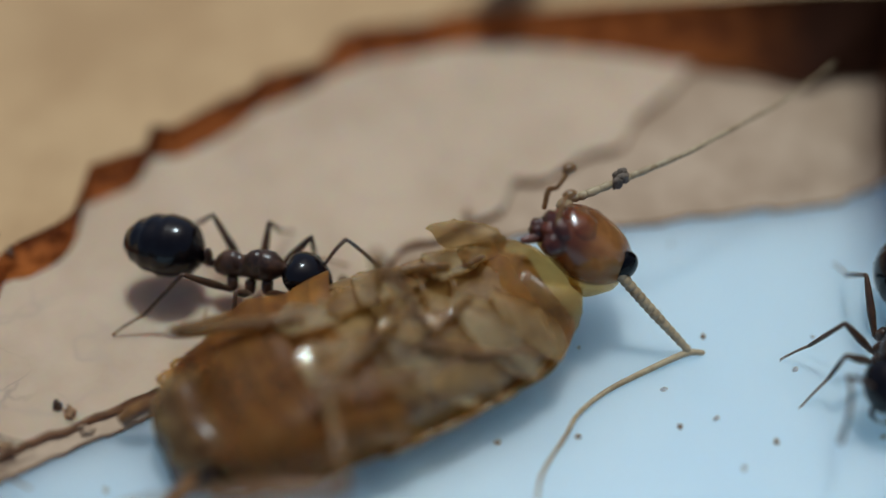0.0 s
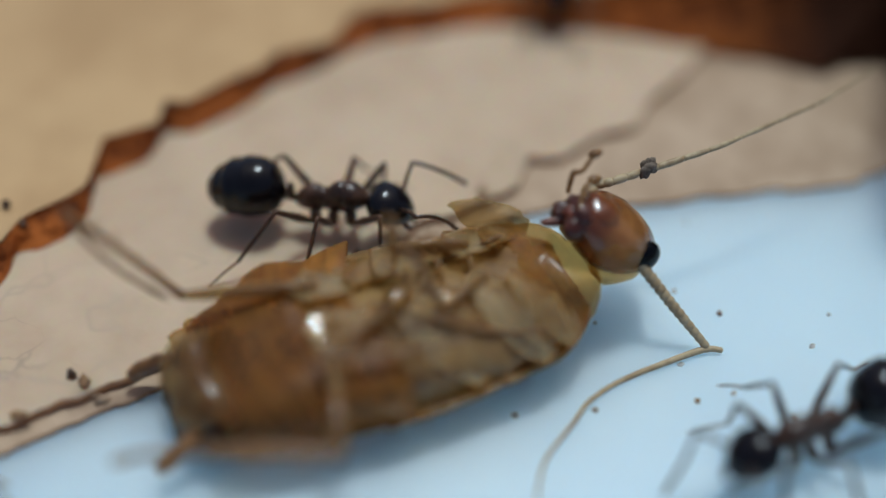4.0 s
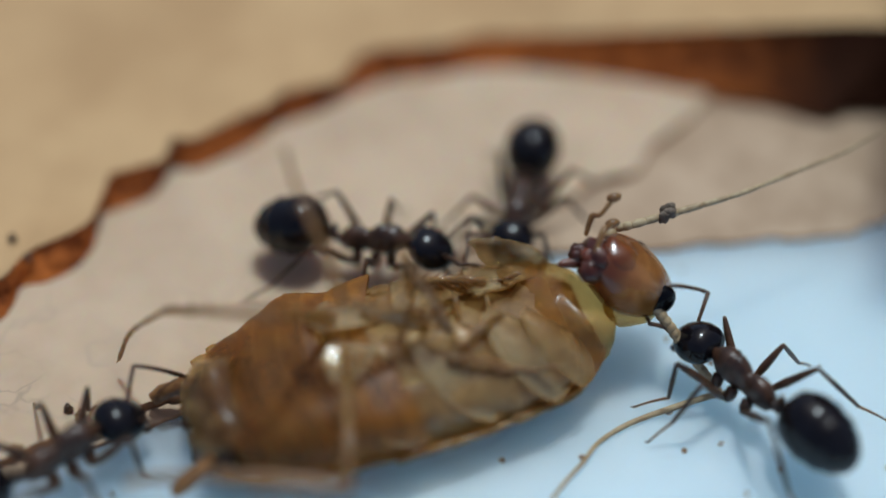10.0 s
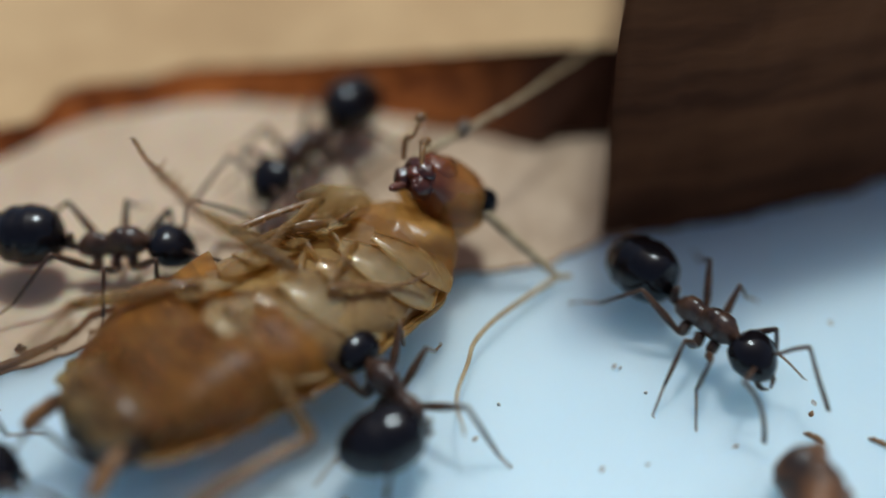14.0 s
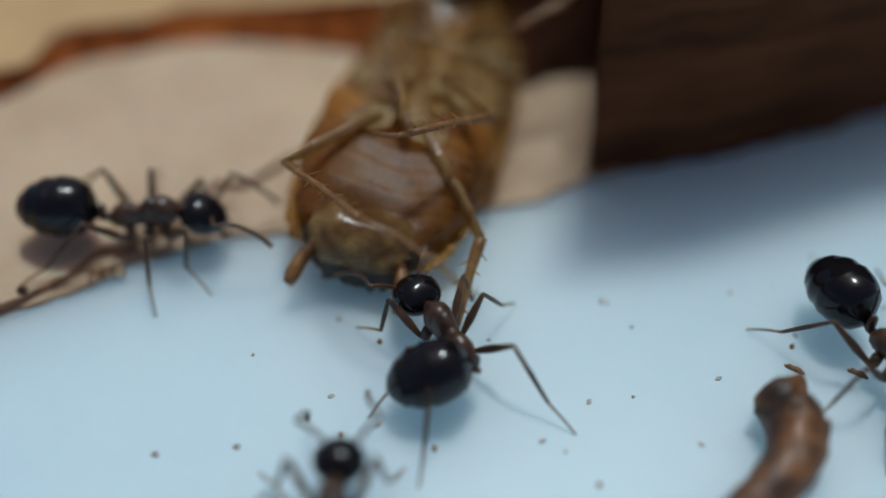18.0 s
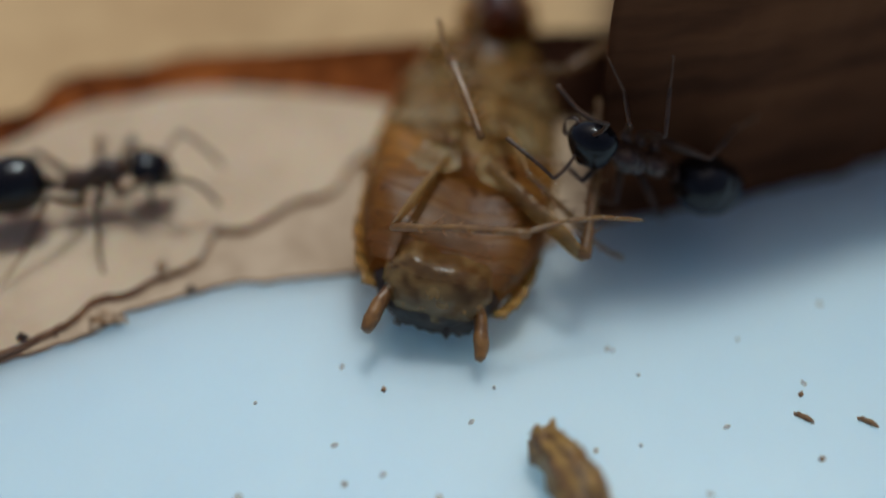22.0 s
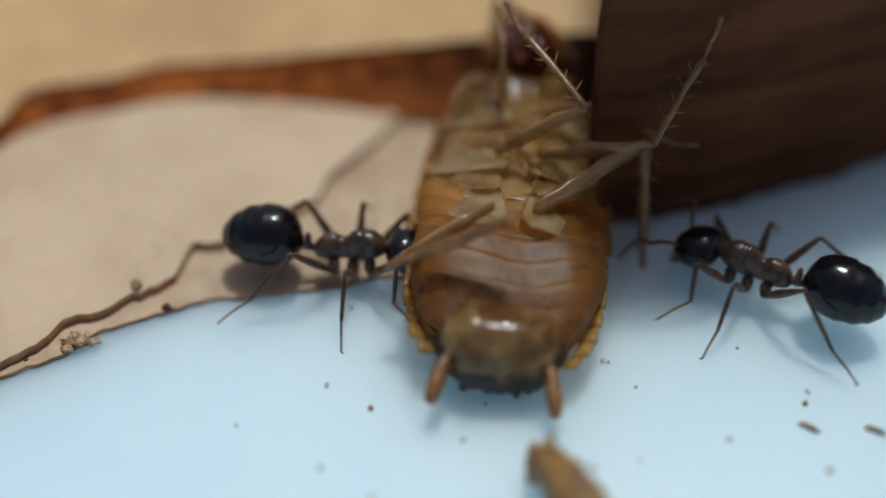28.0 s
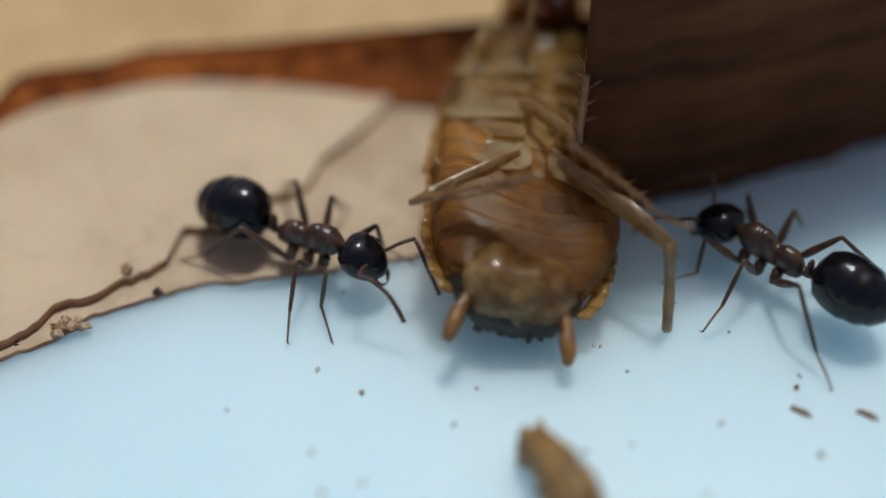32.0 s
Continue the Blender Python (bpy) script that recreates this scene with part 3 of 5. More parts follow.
# ---- the dead roach nymph ----
def width(x):
    return float(np.interp(x, [0.2, .6, 1.2, 2.2, 3.5, 5, 7, 8.4, 9.4, 10], [1.2, 1.52, 1.82, 2.06, 2.14, 2.1, 2.0, 1.78, 1.35, 1.0]))


def top(x):
    return float(np.interp(x, [0, 0.8, 1.6, 3.2, 5, 7, 9, 10], [1.45, 1.75, 2.2, 2.6, 2.5, 2.4, 2.35, 2.2]))


def low(x):
    return float(np.interp(x, [0, 1, 2, 4, 7, 9, 10], [0.45, 0.25, 0.08, 0.05, 0.08, 0.3, 0.6]))


def seg_ring(x0, x1, over=0.08, thin=0.0, sink=0.0):
    """One body ring whose hind border laps over the next one."""
    res = []
    for x, k, d in ((x0 - over, .995, .0), (x0 - over * .5, 1.004, -.008), (x0, 1.002, -.004), (x0 * .7 + x1 * .3, 1.0, 0), (x0 * .35 + x1 * .65, .998, .004), (x1, .992, .012), (x1 + .03, .985, .022)):
        res.append((x, (width(x) - thin) * k, low(x) + d, top(x) - d - sink, .8))
    return res


def margin(a, b, s, out, tail):
    """Thin flat side edge of one back plate, drawn out to a blunt point at its hind corner."""
    bm, n = bmesh.new(), 9
    grid = []
    for i in range(n):
        u = i / (n - 1)
        row = []
        for j in range(4):
            v = j / 3
            x = a + (b - a) * u - tail * v * (1 - u) ** 2
            y = width(a + (b - a) * u) - .22 + (.22 + out * (1 - .55 * u * u)) * v
            row.append((x, s * y, .80 + .12 * v + .03 * math.sin(6 * u)))
        grid.append(row)
    up = [[bm.verts.new((x, y, z + .045)) for x, y, z in r] for r in grid]
    dn = [[bm.verts.new((x, y, z - .045)) for x, y, z in r] for r in grid]
    for i in range(n - 1):
        for j in range(3):
            bm.faces.new((up[i][j], up[i + 1][j], up[i + 1][j + 1], up[i][j + 1]))
            bm.faces.new((dn[i][j], dn[i][j + 1], dn[i + 1][j + 1], dn[i + 1][j]))
        for j in (0, 3):
            bm.faces.new((up[i][j], dn[i][j], dn[i + 1][j], up[i + 1][j]))
    for i in (0, n - 1):
        for j in range(3):
            bm.faces.new((up[i][j], up[i][j + 1], dn[i][j + 1], dn[i][j]))
    bmesh.ops.recalc_face_normals(bm, faces=bm.faces)
    return bm


def crumple(bm, amp=.07):
    """Dents and wrinkles of a dried body."""
    for v in bm.verts:
        p = v.co.copy()
        v.co += amp * Vector((.6 * noise.noise(p * 1.7 + Vector((7, 0, 0))), noise.noise(p * 1.9), noise.noise(p * 1.8 + Vector((0, 5, 0)))))
        v.co += amp * .5 * Vector((noise.noise(p * 4.7 + Vector((3, 0, 0))), noise.noise(p * 5.1), noise.noise(p * 4.9 + Vector((0, 8, 0)))))
    return bm


def along(a, b, up=(0, 0, 1)):
    """A pose at a whose x axis points to b."""
    x = (Vector(b) - Vector(a)).normalized()
    u = Vector(up)
    if abs(x.dot(u)) > .97:
        u = Vector((0, 1, 0))
    z = (u - x * u.dot(x)).normalized()
    return Matrix.Translation(Vector(a) * MM) @ Matrix((x, z.cross(x), z)).transposed().to_4x4()


def leg_rows(hip, thigh, plan):
    """Thigh and shin poses from times and where knee and ankle lie."""
    one, two = [], []
    for t, knee, ankle in plan:
        k = Vector(hip) + (Vector(knee) - Vector(hip)).normalized() * thigh
        one.append((t, along(hip, k)))
        two.append((t, along(k, Vector(ankle) + (k - Vector(knee)) * .5)))
    return one, two


def roach_leg(root, thigh, shin, foot, size, curl, label, seed):
    """Flattened thigh, and a spiny shin with its jointed foot, each laid along x."""
    b = bmesh.new()
    tube(b, [(0, 0, 0), (thigh * .3, 0, .03), (thigh * .7, 0, .03), (thigh, 0, 0)], [.13 * size, .23 * size, .20 * size, .11 * size], 14, flat=.5)
    for v in b.verts:
        v.co += Vector((0, .05, .05)) * noise.noise(v.co * 2 + Vector((seed, 0, 0)))
    one = part("thigh", b, M_THIGH, root, label)
    b = bmesh.new()
    tube(b, [(0, 0, 0), (shin * .5, 0, .05), (shin, 0, 0)], [.105 * size, .085 * size, .10 * size], 9)
    for v in b.verts:
        v.co += Vector((0, .03, .03)) * noise.noise(v.co * 5 + Vector((seed, 0, 0)))
    two = part("shin", b, M_RLEG, root, "spiny amber shin")
    rnd = random.Random(seed)
    for i in range(10):
        x = shin * (.12 + .88 * i / 10)
        s = -1 if i % 2 else 1
        b = bmesh.new()
        tube(b, [(x, s * .05, .03), (x + rnd.uniform(.1, .25), s * rnd.uniform(.2, .32), rnd.uniform(0, .2))], [.032, .006], 6, sub=2)
        part("spine", b, M_CERCUS, two)
    b = bmesh.new()
    q, ang = vec(shin, 0, 0), 0.0
    for i in range(5):
        ang += curl / 5
        n = q + vec(math.cos(ang), .08 * (-1) ** i, math.sin(ang)) * foot * (0.36, 0.16, 0.12, 0.12, 0.24)[i]
        tube(b, [q, q.lerp(n, .6), n], [.05 * size, .065 * size, .045 * size], 7, sub=2)
        q = n
    for s in (1, -1):
        tube(b, [q, q + vec(.08, s * .06, -.03)], [.02, .006], 5, sub=2)
    toe = part("foot", b, M_RLEG, two, "slender jointed foot")
    return one, two, toe, shin


def build_roach():
    root = new("cockroach")
    root.empty_display_size = 0.001
    tagged(root, "dead amber cockroach nymph lying on its back", "cockroach")
    # abdomen rings, tail first, the belly sunken between the sides
    xs = [0.65, 1.05, 1.5, 2.0, 2.6, 3.2, 3.85, 4.6]
    for i, (a, b) in enumerate(zip(xs, xs[1:])):
        bm = shell(bmesh.new(), seg_ring(a, b), 48, close=False)
        for v in bm.verts:
            w = width(v.co.x)
            if v.co.z > 1.0:
                v.co.z -= .38 * max(0, 1 - (v.co.y / w) ** 2) * min(1, (v.co.z - 1.0))
            v.co.x += .45 * (v.co.y / w) ** 2
            v.co += Vector((.10, .10, .18)) * noise.noise(Vector((v.co.x * 0.9, v.co.y * 1.1, v.co.z * 1.2 + 3)))
            v.co += Vector((.01, .015, .02)) * noise.noise(Vector((v.co.x * 3.1, v.co.y * 2.7, v.co.z * 2.2 + 8)))
        part("abdomen_ring", crumple(bm, .02), M_BELLY, root)
        for s in (1, -1):
            part("back_plate_margin", crumple(margin(a, b, s, .1, .1), .04), M_MARGIN, root)
    for name, c, r in (("gut", (2.5, .3, 1.2), (1.2, 1.0, .62)), ("gut", (1.2, -.35, 1.15), (.4, .6, .4))):
        bm = bmesh.new()
        ball(bm, c, r, 26, 18, wob=.5, freq=1.8)
        part(name, bm, M_GUT if name == "gut" else M_CORE, root)
    bm = bmesh.new()
    shell(bm, [(.12, .60, .38, .76, .9), (.20, .96, .35, .92, .9), (.45, 1.24, .34, 1.2, .9), (.9, 1.42, .36, 1.5, .9)], 64)
    for v in bm.verts:
        v.co += Vector((.22, .08, .1)) * noise.noise(v.co * 2.3)
        v.co += Vector((.07, .03, .06)) * noise.noise(v.co * 7.0)
    part("tail_plate", bm, M_TAILDARK, root, "ragged near-black tail plate")
    # torn black shreds along the lower rim of the tail
    shreds = random.Random(77)
    for k in range(5):
        y = -.8 + 1.6 * k / 4 + shreds.uniform(-.3, .3)
        x = .22 + .22 * (y / 1.2) ** 2
        b = bmesh.new()
        tube(b, [(x + .3, y, .5), (x, y * 1.03, .4), (x - shreds.uniform(-.08, .08), y * 1.06 + shreds.uniform(-.08, .08), shreds.uniform(.22, .38))],
             [.16, shreds.uniform(.14, .28), .10], 8, flat=.5, sub=4)
        part("tail_shred", crumple(b, .05), M_TAILDARK, root)
    bm = bmesh.new()
    shell(bm, [(.08, .55, .72, 1.08, .8), (.2, .9, .68, 1.42, .8), (.6, 1.2, .65, 1.76, .8), (1.3, 1.2, .7, 1.88, .8)], 34)
    for v in bm.verts:
        v.co += Vector((.12, .1, .12)) * noise.noise(v.co * 2.1 + Vector((3, 0, 0)))
        v.co += Vector((.05, .05, .05)) * noise.noise(v.co * 5.5)
    part("tail_sternite", crumple(bm, .07), M_TAILSKIN, root, "translucent brown last belly plate")
    for s in (1, -1):
        b = bmesh.new()
        tube(b, [(.55, s * 1.0, 1.0), (.2, s * 1.12, .86), (-.2, s * 1.22, .68), (-.52, s * 1.28, .5)], [.13, .16, .18, .13], 12)
        for v in b.verts:
            v.co += Vector((.05, .05, .05)) * noise.noise(v.co * 4)
        part("cercus", b, M_CERCUS, root, "short blunt red-brown cercus")
    # thorax rings
    xs = [4.5, 5.7, 7.1, 8.6]
    for i, (a, b) in enumerate(zip(xs, xs[1:])):
        bm = shell(bmesh.new(), seg_ring(a, b, thin=.05, sink=.4), 48, close=False)
        for v in bm.verts:
            v.co += Vector((.08, .1, .16)) * noise.noise(Vector((v.co.x * 1.2, v.co.y * 1.5, v.co.z * 1.2 + 9)))
        part("thorax_ring", crumple(bm, .06), M_CORE, root)
        # thin amber side flange of the back plate
        for s in (1, -1):
            part("back_plate_margin", crumple(margin(a, b, s, .2, .2), .05), M_MARGIN, root)
    # breast shield: a thin bowl under head and breast
    bm = bmesh.new()
    st = []
    for i in range(18):
        x = 6.9 + 2.5 * i / 17
        w = width(x) + 0.1 if x < 8.0 else math.sqrt(max(0.0, 1 - ((x - 8.0) / 1.68) ** 2)) * 1.92
        st.append((x, max(w, .08), low(x), low(x) + .2, .6))
    shell(bm, st, 40)
    for v in bm.verts:
        v.co.z += .75 * (abs(v.co.y) / 2.0) ** 2.5 + .45 * max(0, v.co.x - 8.4)
    part("neck_shield", crumple(bm, .06), M_CORE, root, "thin translucent amber neck shield")
    b = bmesh.new()
    ball(b, (8.7, 0, 1.25), (1.2, 1.45, 0.85), 28, 18, wob=.25, freq=1.5)
    part("neck", crumple(b, .12), M_AMBER, root)
    hb = bmesh.new()
    turn = Matrix.Rotation(radians(-46), 4, "Y")
    for v in ball(hb, (0, 0, 0), (.74, .98, 1.40), 36, 26, wob=.05, freq=2):
        if v.co.z > 0.2:
            v.co.y *= 1 - 0.42 * (v.co.z - 0.2) / 1.1
            v.co.x *= 1 - 0.38 * (v.co.z - 0.2) / 1.1
    crumple(hb, .03)
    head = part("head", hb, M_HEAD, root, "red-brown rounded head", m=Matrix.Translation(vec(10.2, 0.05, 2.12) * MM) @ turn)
    for s in (1, -1):
        b = bmesh.new()
        ball(b, (0.16, s * 0.72, -0.60), (0.40, 0.26, 0.36), 18, 14)
        part("eye", b, M_EYE, head, "black oval eye")
        b = bmesh.new()
        ball(b, (-0.2, s * 0.26, 1.08), (0.26, 0.25, 0.30), 14, 10, wob=.35, freq=3)
        part("jaw", b, M_MOUTH, head, "dark red glossy jaw")
    # face plates: paler cheeks and a darker brow
    for s in (1, -1):
        b = bmesh.new()
        ball(b, (-.2, s * .66, -.1), (.62, .38, .7), 20, 14, wob=.2, freq=2)
        part("cheek", b, M_AMBER, head, "translucent amber cheek")
    b = bmesh.new()
    ball(b, (.28, 0, .55), (.40, .56, .5), 20, 14, wob=.15, freq=2.5)
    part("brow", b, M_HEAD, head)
    b = bmesh.new()
    ball(b, (0.12, 0, 1.12), (0.26, 0.42, 0.22), 14, 10, wob=.35, freq=3)
    tube(b, [(-0.3, 0.1, 1.15), (-0.5, 0.15, 1.4), (-0.55, 0.1, 1.52)], [.12, .1, .05], 8)
    part("lip", b, M_MOUTH, head)
    for pts in ([(9.5, .6, 3.0), (9.65, .7, 3.4), (9.8, .6, 3.5), (10.15, .75, 3.75)], [(9.4, -.1, 3.1), (9.7, .2, 3.4), (9.9, .35, 3.35), (10.05, .5, 3.25)]):
        b = bmesh.new()
        tube(b, pts, [.05, .07, .05, .06], 8)
        ball(b, pts[-1], (.17, .11, .11), 12, 8)
        part("palp", b, M_RLEG, root, "jointed palp with knobbed tip")
    for base, pts, rad in (((10.55, -.7, 1.85), [(10.6, -.78, 1.8), (11.1, -1.45, 1.0), (11.67, -2.18, .14)], [.13, .12, .09]),
                           ((10.2, .9, 2.55), [(10.25, .96, 2.6), (10.6, .8, 2.75), (11.5, .79, 2.8), (13.16, .7, 3.0), (16, 1.18, 3.0), (18, 1.8, 3.0)],
                            [.09, .1, .09, .06, .045, .02])):
        b = bmesh.new()
        ball(b, base, (.2, .17, .17), 12, 8)
        n, joints = 14, []
        for i in range(n):
            t0, t1 = i / n, (i + 1) / n
            q = [Vector([float(np.interp(t * (len(pts) - 1), range(len(pts)), [p[k] for p in pts])) for k in range(3)]) for t in (t0, (t0 + t1) / 2, t1)]
            r = [float(np.interp(t * (len(pts) - 1), range(len(pts)), rad)) for t in (t0, (t0 + t1) / 2, t1)]
            joints.append(tube(bmesh.new(), q, [r[0] * .85, r[1] * 1.05, r[2] * .9], 9, sub=3))
        ant = part("antenna", b, M_FEELER, root, "long pale jointed antenna")
        for jb in joints:
            part("antenna_joint", jb, M_FEELER, ant)
        if base[1] < 0:
            b = bmesh.new()
            tube(b, [(11.95, -2.36, .1), (11.6, -2.2, .1), (10.74, -2.21, .09), (9.55, -2.3, .08), (8.7, -2.55, .08), (8.16, -2.93, .08), (7.2, -3.6, .08), (6.6, -4.5, .06)],
                 [.06, .075, .07, .06, .055, .05, .04, .02], 8, sub=6)
            part("antenna_whip", b, M_FEELER, ant, "kinked antenna tip lying on the floor")
        else:
            b = bmesh.new()
            for j in range(7):
                ball(b, (11.5 + .12 * math.sin(j * 2.1), .79 + .1 * math.cos(j * 1.7), 2.85 + .09 * math.sin(j * 3.3)), (.13, .11, .12), 10, 8, wob=.5, freq=4)
            part("dirt_clump", b, M_CLUMP, ant, "grey-brown dirt clump")
    # hip plates: broad glossy see-through blades from the side rim back to the middle, where the legs join
    def blade(L, W, dome, seed):
        """A thin dished blade along x with a blunt leaf outline; returns it and the line of its border."""
        bm, rim = bmesh.new(), []
        nu, nv = 18, 10

        def spot(u, v):
            w = W * (.16 + .84 * math.sin(math.pi * (.04 + .90 * u) ** 1.25) ** .75)
            y = v * w + .10 * noise.noise(Vector((u * 2, seed, 1)))
            z = dome * math.sin(math.pi * u) * (1 - .8 * v * v) + .05 * noise.noise(Vector((u * 3, v * 2, seed))) + .02 * noise.noise(Vector((u * 9, v * 5, seed)))
            return Vector((u * L, y, z + .05 * abs(v) ** 6))

        for off in (.025, -.025):
            g = [[bm.verts.new(spot(i / nu, 2 * j / nv - 1) + Vector((0, 0, off))) for j in range(nv + 1)] for i in range(nu + 1)]
            for i in range(nu):
                for j in range(nv):
                    bm.faces.new((g[i][j], g[i + 1][j], g[i + 1][j + 1], g[i][j + 1]))
        for v, order in ((-1, range(nu + 1)), (1, range(nu, -1, -1))):
            rim += [spot(i / nu, v) for i in order]
        return bm, rim

    for s in (1, -1):
        for i, (x, size) in enumerate(((3.5, 1.3), (5.25, 1.1), (6.9, .92))):
            tip, base = vec(x, s * .30, 2.46 - .03 * i), vec(x + 1.35 * size, s * 1.86, 1.1)
            L = (base - tip).length
            bm, rim = blade(L, .72 * size, .30, i * 5 + s)
            place = along(tip, base, (.3, s * .45, 1))
            hip = part("hip_plate", bm, M_HIP, root, "pale glossy see-through hip plate", m=place)
            part("plate_rim", tube(bmesh.new(), rim, [.03] * len(rim), 6, sub=1), M_MARGIN, hip, "amber rim")
            # the narrower plate in front of it, half covered
            L2 = L * .86
            bm, rim = blade(L2, .5 * size, .28, i * 5 + s + 40)
            fold = part("skin_fold", bm, M_PALE, root, m=along(tip + vec(.85 * size, s * .12, -.1), base + vec(.72 * size, s * .0, -.08), (.3, s * .45, 1)))
            part("fold_rim", tube(bmesh.new(), rim, [.022] * len(rim), 6, sub=1), M_MARGIN, fold)
    # shrivelled wrinkles of skin between the hips
    rnd = random.Random(12)
    for i in range(5):
        x, y = rnd.uniform(5.6, 8.8), rnd.uniform(-.5, .5)
        a = rnd.uniform(-.6, .6) + 1.2
        L = rnd.uniform(.25, .55)
        b = bmesh.new()
        z = 2.26 - .12 * y * y
        tube(b, [(x - L * math.cos(a), y - L * math.sin(a), z - .1), (x, y, z + rnd.uniform(0, .1)), (x + L * math.cos(a), y + L * math.sin(a), z - .1)],
             [.05, rnd.uniform(.08, .17), .05], 8, flat=.6)
        part("skin_fold", b, M_PALE, root)
    # crumpled fore hip sticking up beside the neck
    b = bmesh.new()
    tube(b, [(8.7, 1.1, 1.8), (8.3, 1.3, 2.1), (7.8, 1.45, 2.25), (7.3, 1.55, 2.5)], [.25, .4, .34, .08], 18, flat=.6, sub=6)
    part("fore_hip", crumple(b, .16), M_HIP, root, "crumpled pale fore hip")
    # the dried hind body is drawn together
    for o in root.children:
        if o.name.split(".")[0] in ("abdomen_ring", "back_plate_margin", "gut", "tail_plate", "tail_shred", "tail_sternite", "cercus"):
            for v in o.data.vertices:
                if v.co.x < 4.6 * MM:
                    v.co.x = 4.6 * MM - (4.6 * MM - v.co.x) * .9
    legs = []
    for i, (hip, th, sh, ft, size, curl, lab) in enumerate((
            ((7.2, .5, 2.4), 1.5, 1.3, 1.0, .85, .6, "foreleg thigh, folded"), ((7.2, -.5, 2.4), 1.5, 1.3, 1.0, .85, .6, "foreleg thigh, folded"),
            ((5.6, .5, 2.5), 2.3, 2.2, .9, .9, .5, "middle leg thigh"), ((5.6, -.5, 2.5), 2.5, 2.1, 1.0, .9, .5, "middle leg thigh"),
            ((3.9, .45, 2.45), 2.7, 3.0, 2.8, .9, -.5, "glossy hind leg thigh"), ((3.9, -.45, 2.45), 3.1, 2.5, 1.7, 1.35, -.4, "glossy hind leg thigh"))):
        legs.append((*roach_leg(root, th, sh, ft, size, curl, lab, i), hip, th))
    return root, legs


# ---- loose bits ----
def build_bits():
    def crumb(name, r, material, label, seed):
        bm = bmesh.new()
        for v in ball(bm, (0, 0, 0), r, 16, 11):
            v.co *= 1 + .7 * noise.noise(v.co * 11 + Vector((seed, 0, 0))) + .45 * noise.noise(v.co * 27 + Vector((0, seed, 0)))
            v.co.z += r[2] * 0.7
        ob = part(name, bm, material, None)
        return tagged(ob, label, "crumb", "crumbs on the floor")

    kinds = [crumb("crumb", (.07, .058, .045), M_SPECK, "tiny orange-brown crumb on the white floor", 1),
             crumb("crumb", (.042, .038, .03), M_GREY, "tiny dark crumb on the white floor", 2),
             crumb("crumb", (.07, .05, .014), M_GREY, "tiny grey dust flake on the white floor", 3),
             crumb("crumb", (.2, .06, .06), M_SPECK, "curled brown flake on the white floor", 4)]
    spots = [(0, -1.69, -4.53), (1, .7, -4.48), (3, 7.31, -5.2), (0, 7.37, -4.54), (0, 7.53, -6.26), (3, 8.65, -5.3), (1, 3.36, -3.37),
             (1, -2.21, -1.69), (2, -2.64, -3.91), (2, 2.81, -6.12), (0, -4.54, -7.39), (0, -.43, -7.34), (2, -1.62, -6.79),
             (2, -2.67, -6.05), (2, 3.24, -3.31), (2, 5.09, -7.17), (2, 7.48, -4.23), (2, 8.25, -1.87),
             (0, -2.38, -7.07), (1, 3.77, -5.99), (1, 3.89, -4.07), (2, 5.65, -5.46),
             (2, -1.15, -8.04), (2, -14.05, -9.08), (1, -4.46, -4.97),
             (1, 2.26, -7.42), (2, 1.81, -7.15), (0, 2.9, -8.22), (0, -6.2, -7.6), (2, .2, -5.4), (1, 6.2, -3.0), (2, 9.6, -3.4)]
    rnd = random.Random(4)
    used = set()
    for k, x, y in spots:
        m = pose(x * MM, y * MM, 0, 0, 0, rnd.uniform(0, 360))
        if k in used:
            copy_thing(kinds[k], m)
        else:
            kinds[k].matrix_basis = m
            used.add(k)
    bark = [crumb("crumb", (.11, .1, .09), M_RIM, "small black crumb on the beige bark", 7), crumb("crumb", (.15, .11, .07), M_SPECK, "small brown crumb on the beige bark", 8)]
    for k, x, y, z in ((0, -15.4, -7.3, .36), (1, -15.1, -7.45, .36), (1, -16.2, -8.4, .36), (0, -11.5, -4.42, .36), (0, -11.8, -5.83, .36),
                       (0, -9.78, -3.48, .36), (0, -9.13, -3.2, .0), (1, -7.02, -1.25, .34), (0, -6.3, -1.75, .12), (1, -8.15, -2.62, .12),
                       (1, -8.0, -2.8, .12), (0, -17.87, -2.9, 1.0)):
        copy_thing(bark[k], pose(x * MM, y * MM, z * MM, 0, 0, rnd.uniform(0, 360)))
    pale = crumb("crumb", (.13, .1, .09), M_LIP, "pale yellowish crumb at the torn bark edge", 15)
    pale.matrix_basis = pose(-8.3 * MM, -2.95 * MM, .1 * MM)
    for x, y in ((-8.05, -2.75), (-7.9, -2.6), (-8.2, -2.6), (-7.75, -2.75), (-14.9, -7.6), (-14.7, -7.75)):
        copy_thing(pale, pose(x * MM, y * MM, .1 * MM, 0, 0, rnd.uniform(0, 360)))
    for b in bark:
        b.matrix_basis = pose((-12.3 if b is bark[0] else -8.3) * MM, (-6.2 if b is bark[0] else -2.75) * MM, .13 * MM)
    # a curved brown casing and a torn seed husk
    spine = [Vector(p) for p in ((0, 0, .62), (.35, -.75, .6), (.2, -1.6, .55), (-.5, -2.4, .5), (-1.5, -3.0, .4))]
    girth = [.60, .72, .66, .56, .3]
    case = new("casing")
    case.empty_display_size = 0.001
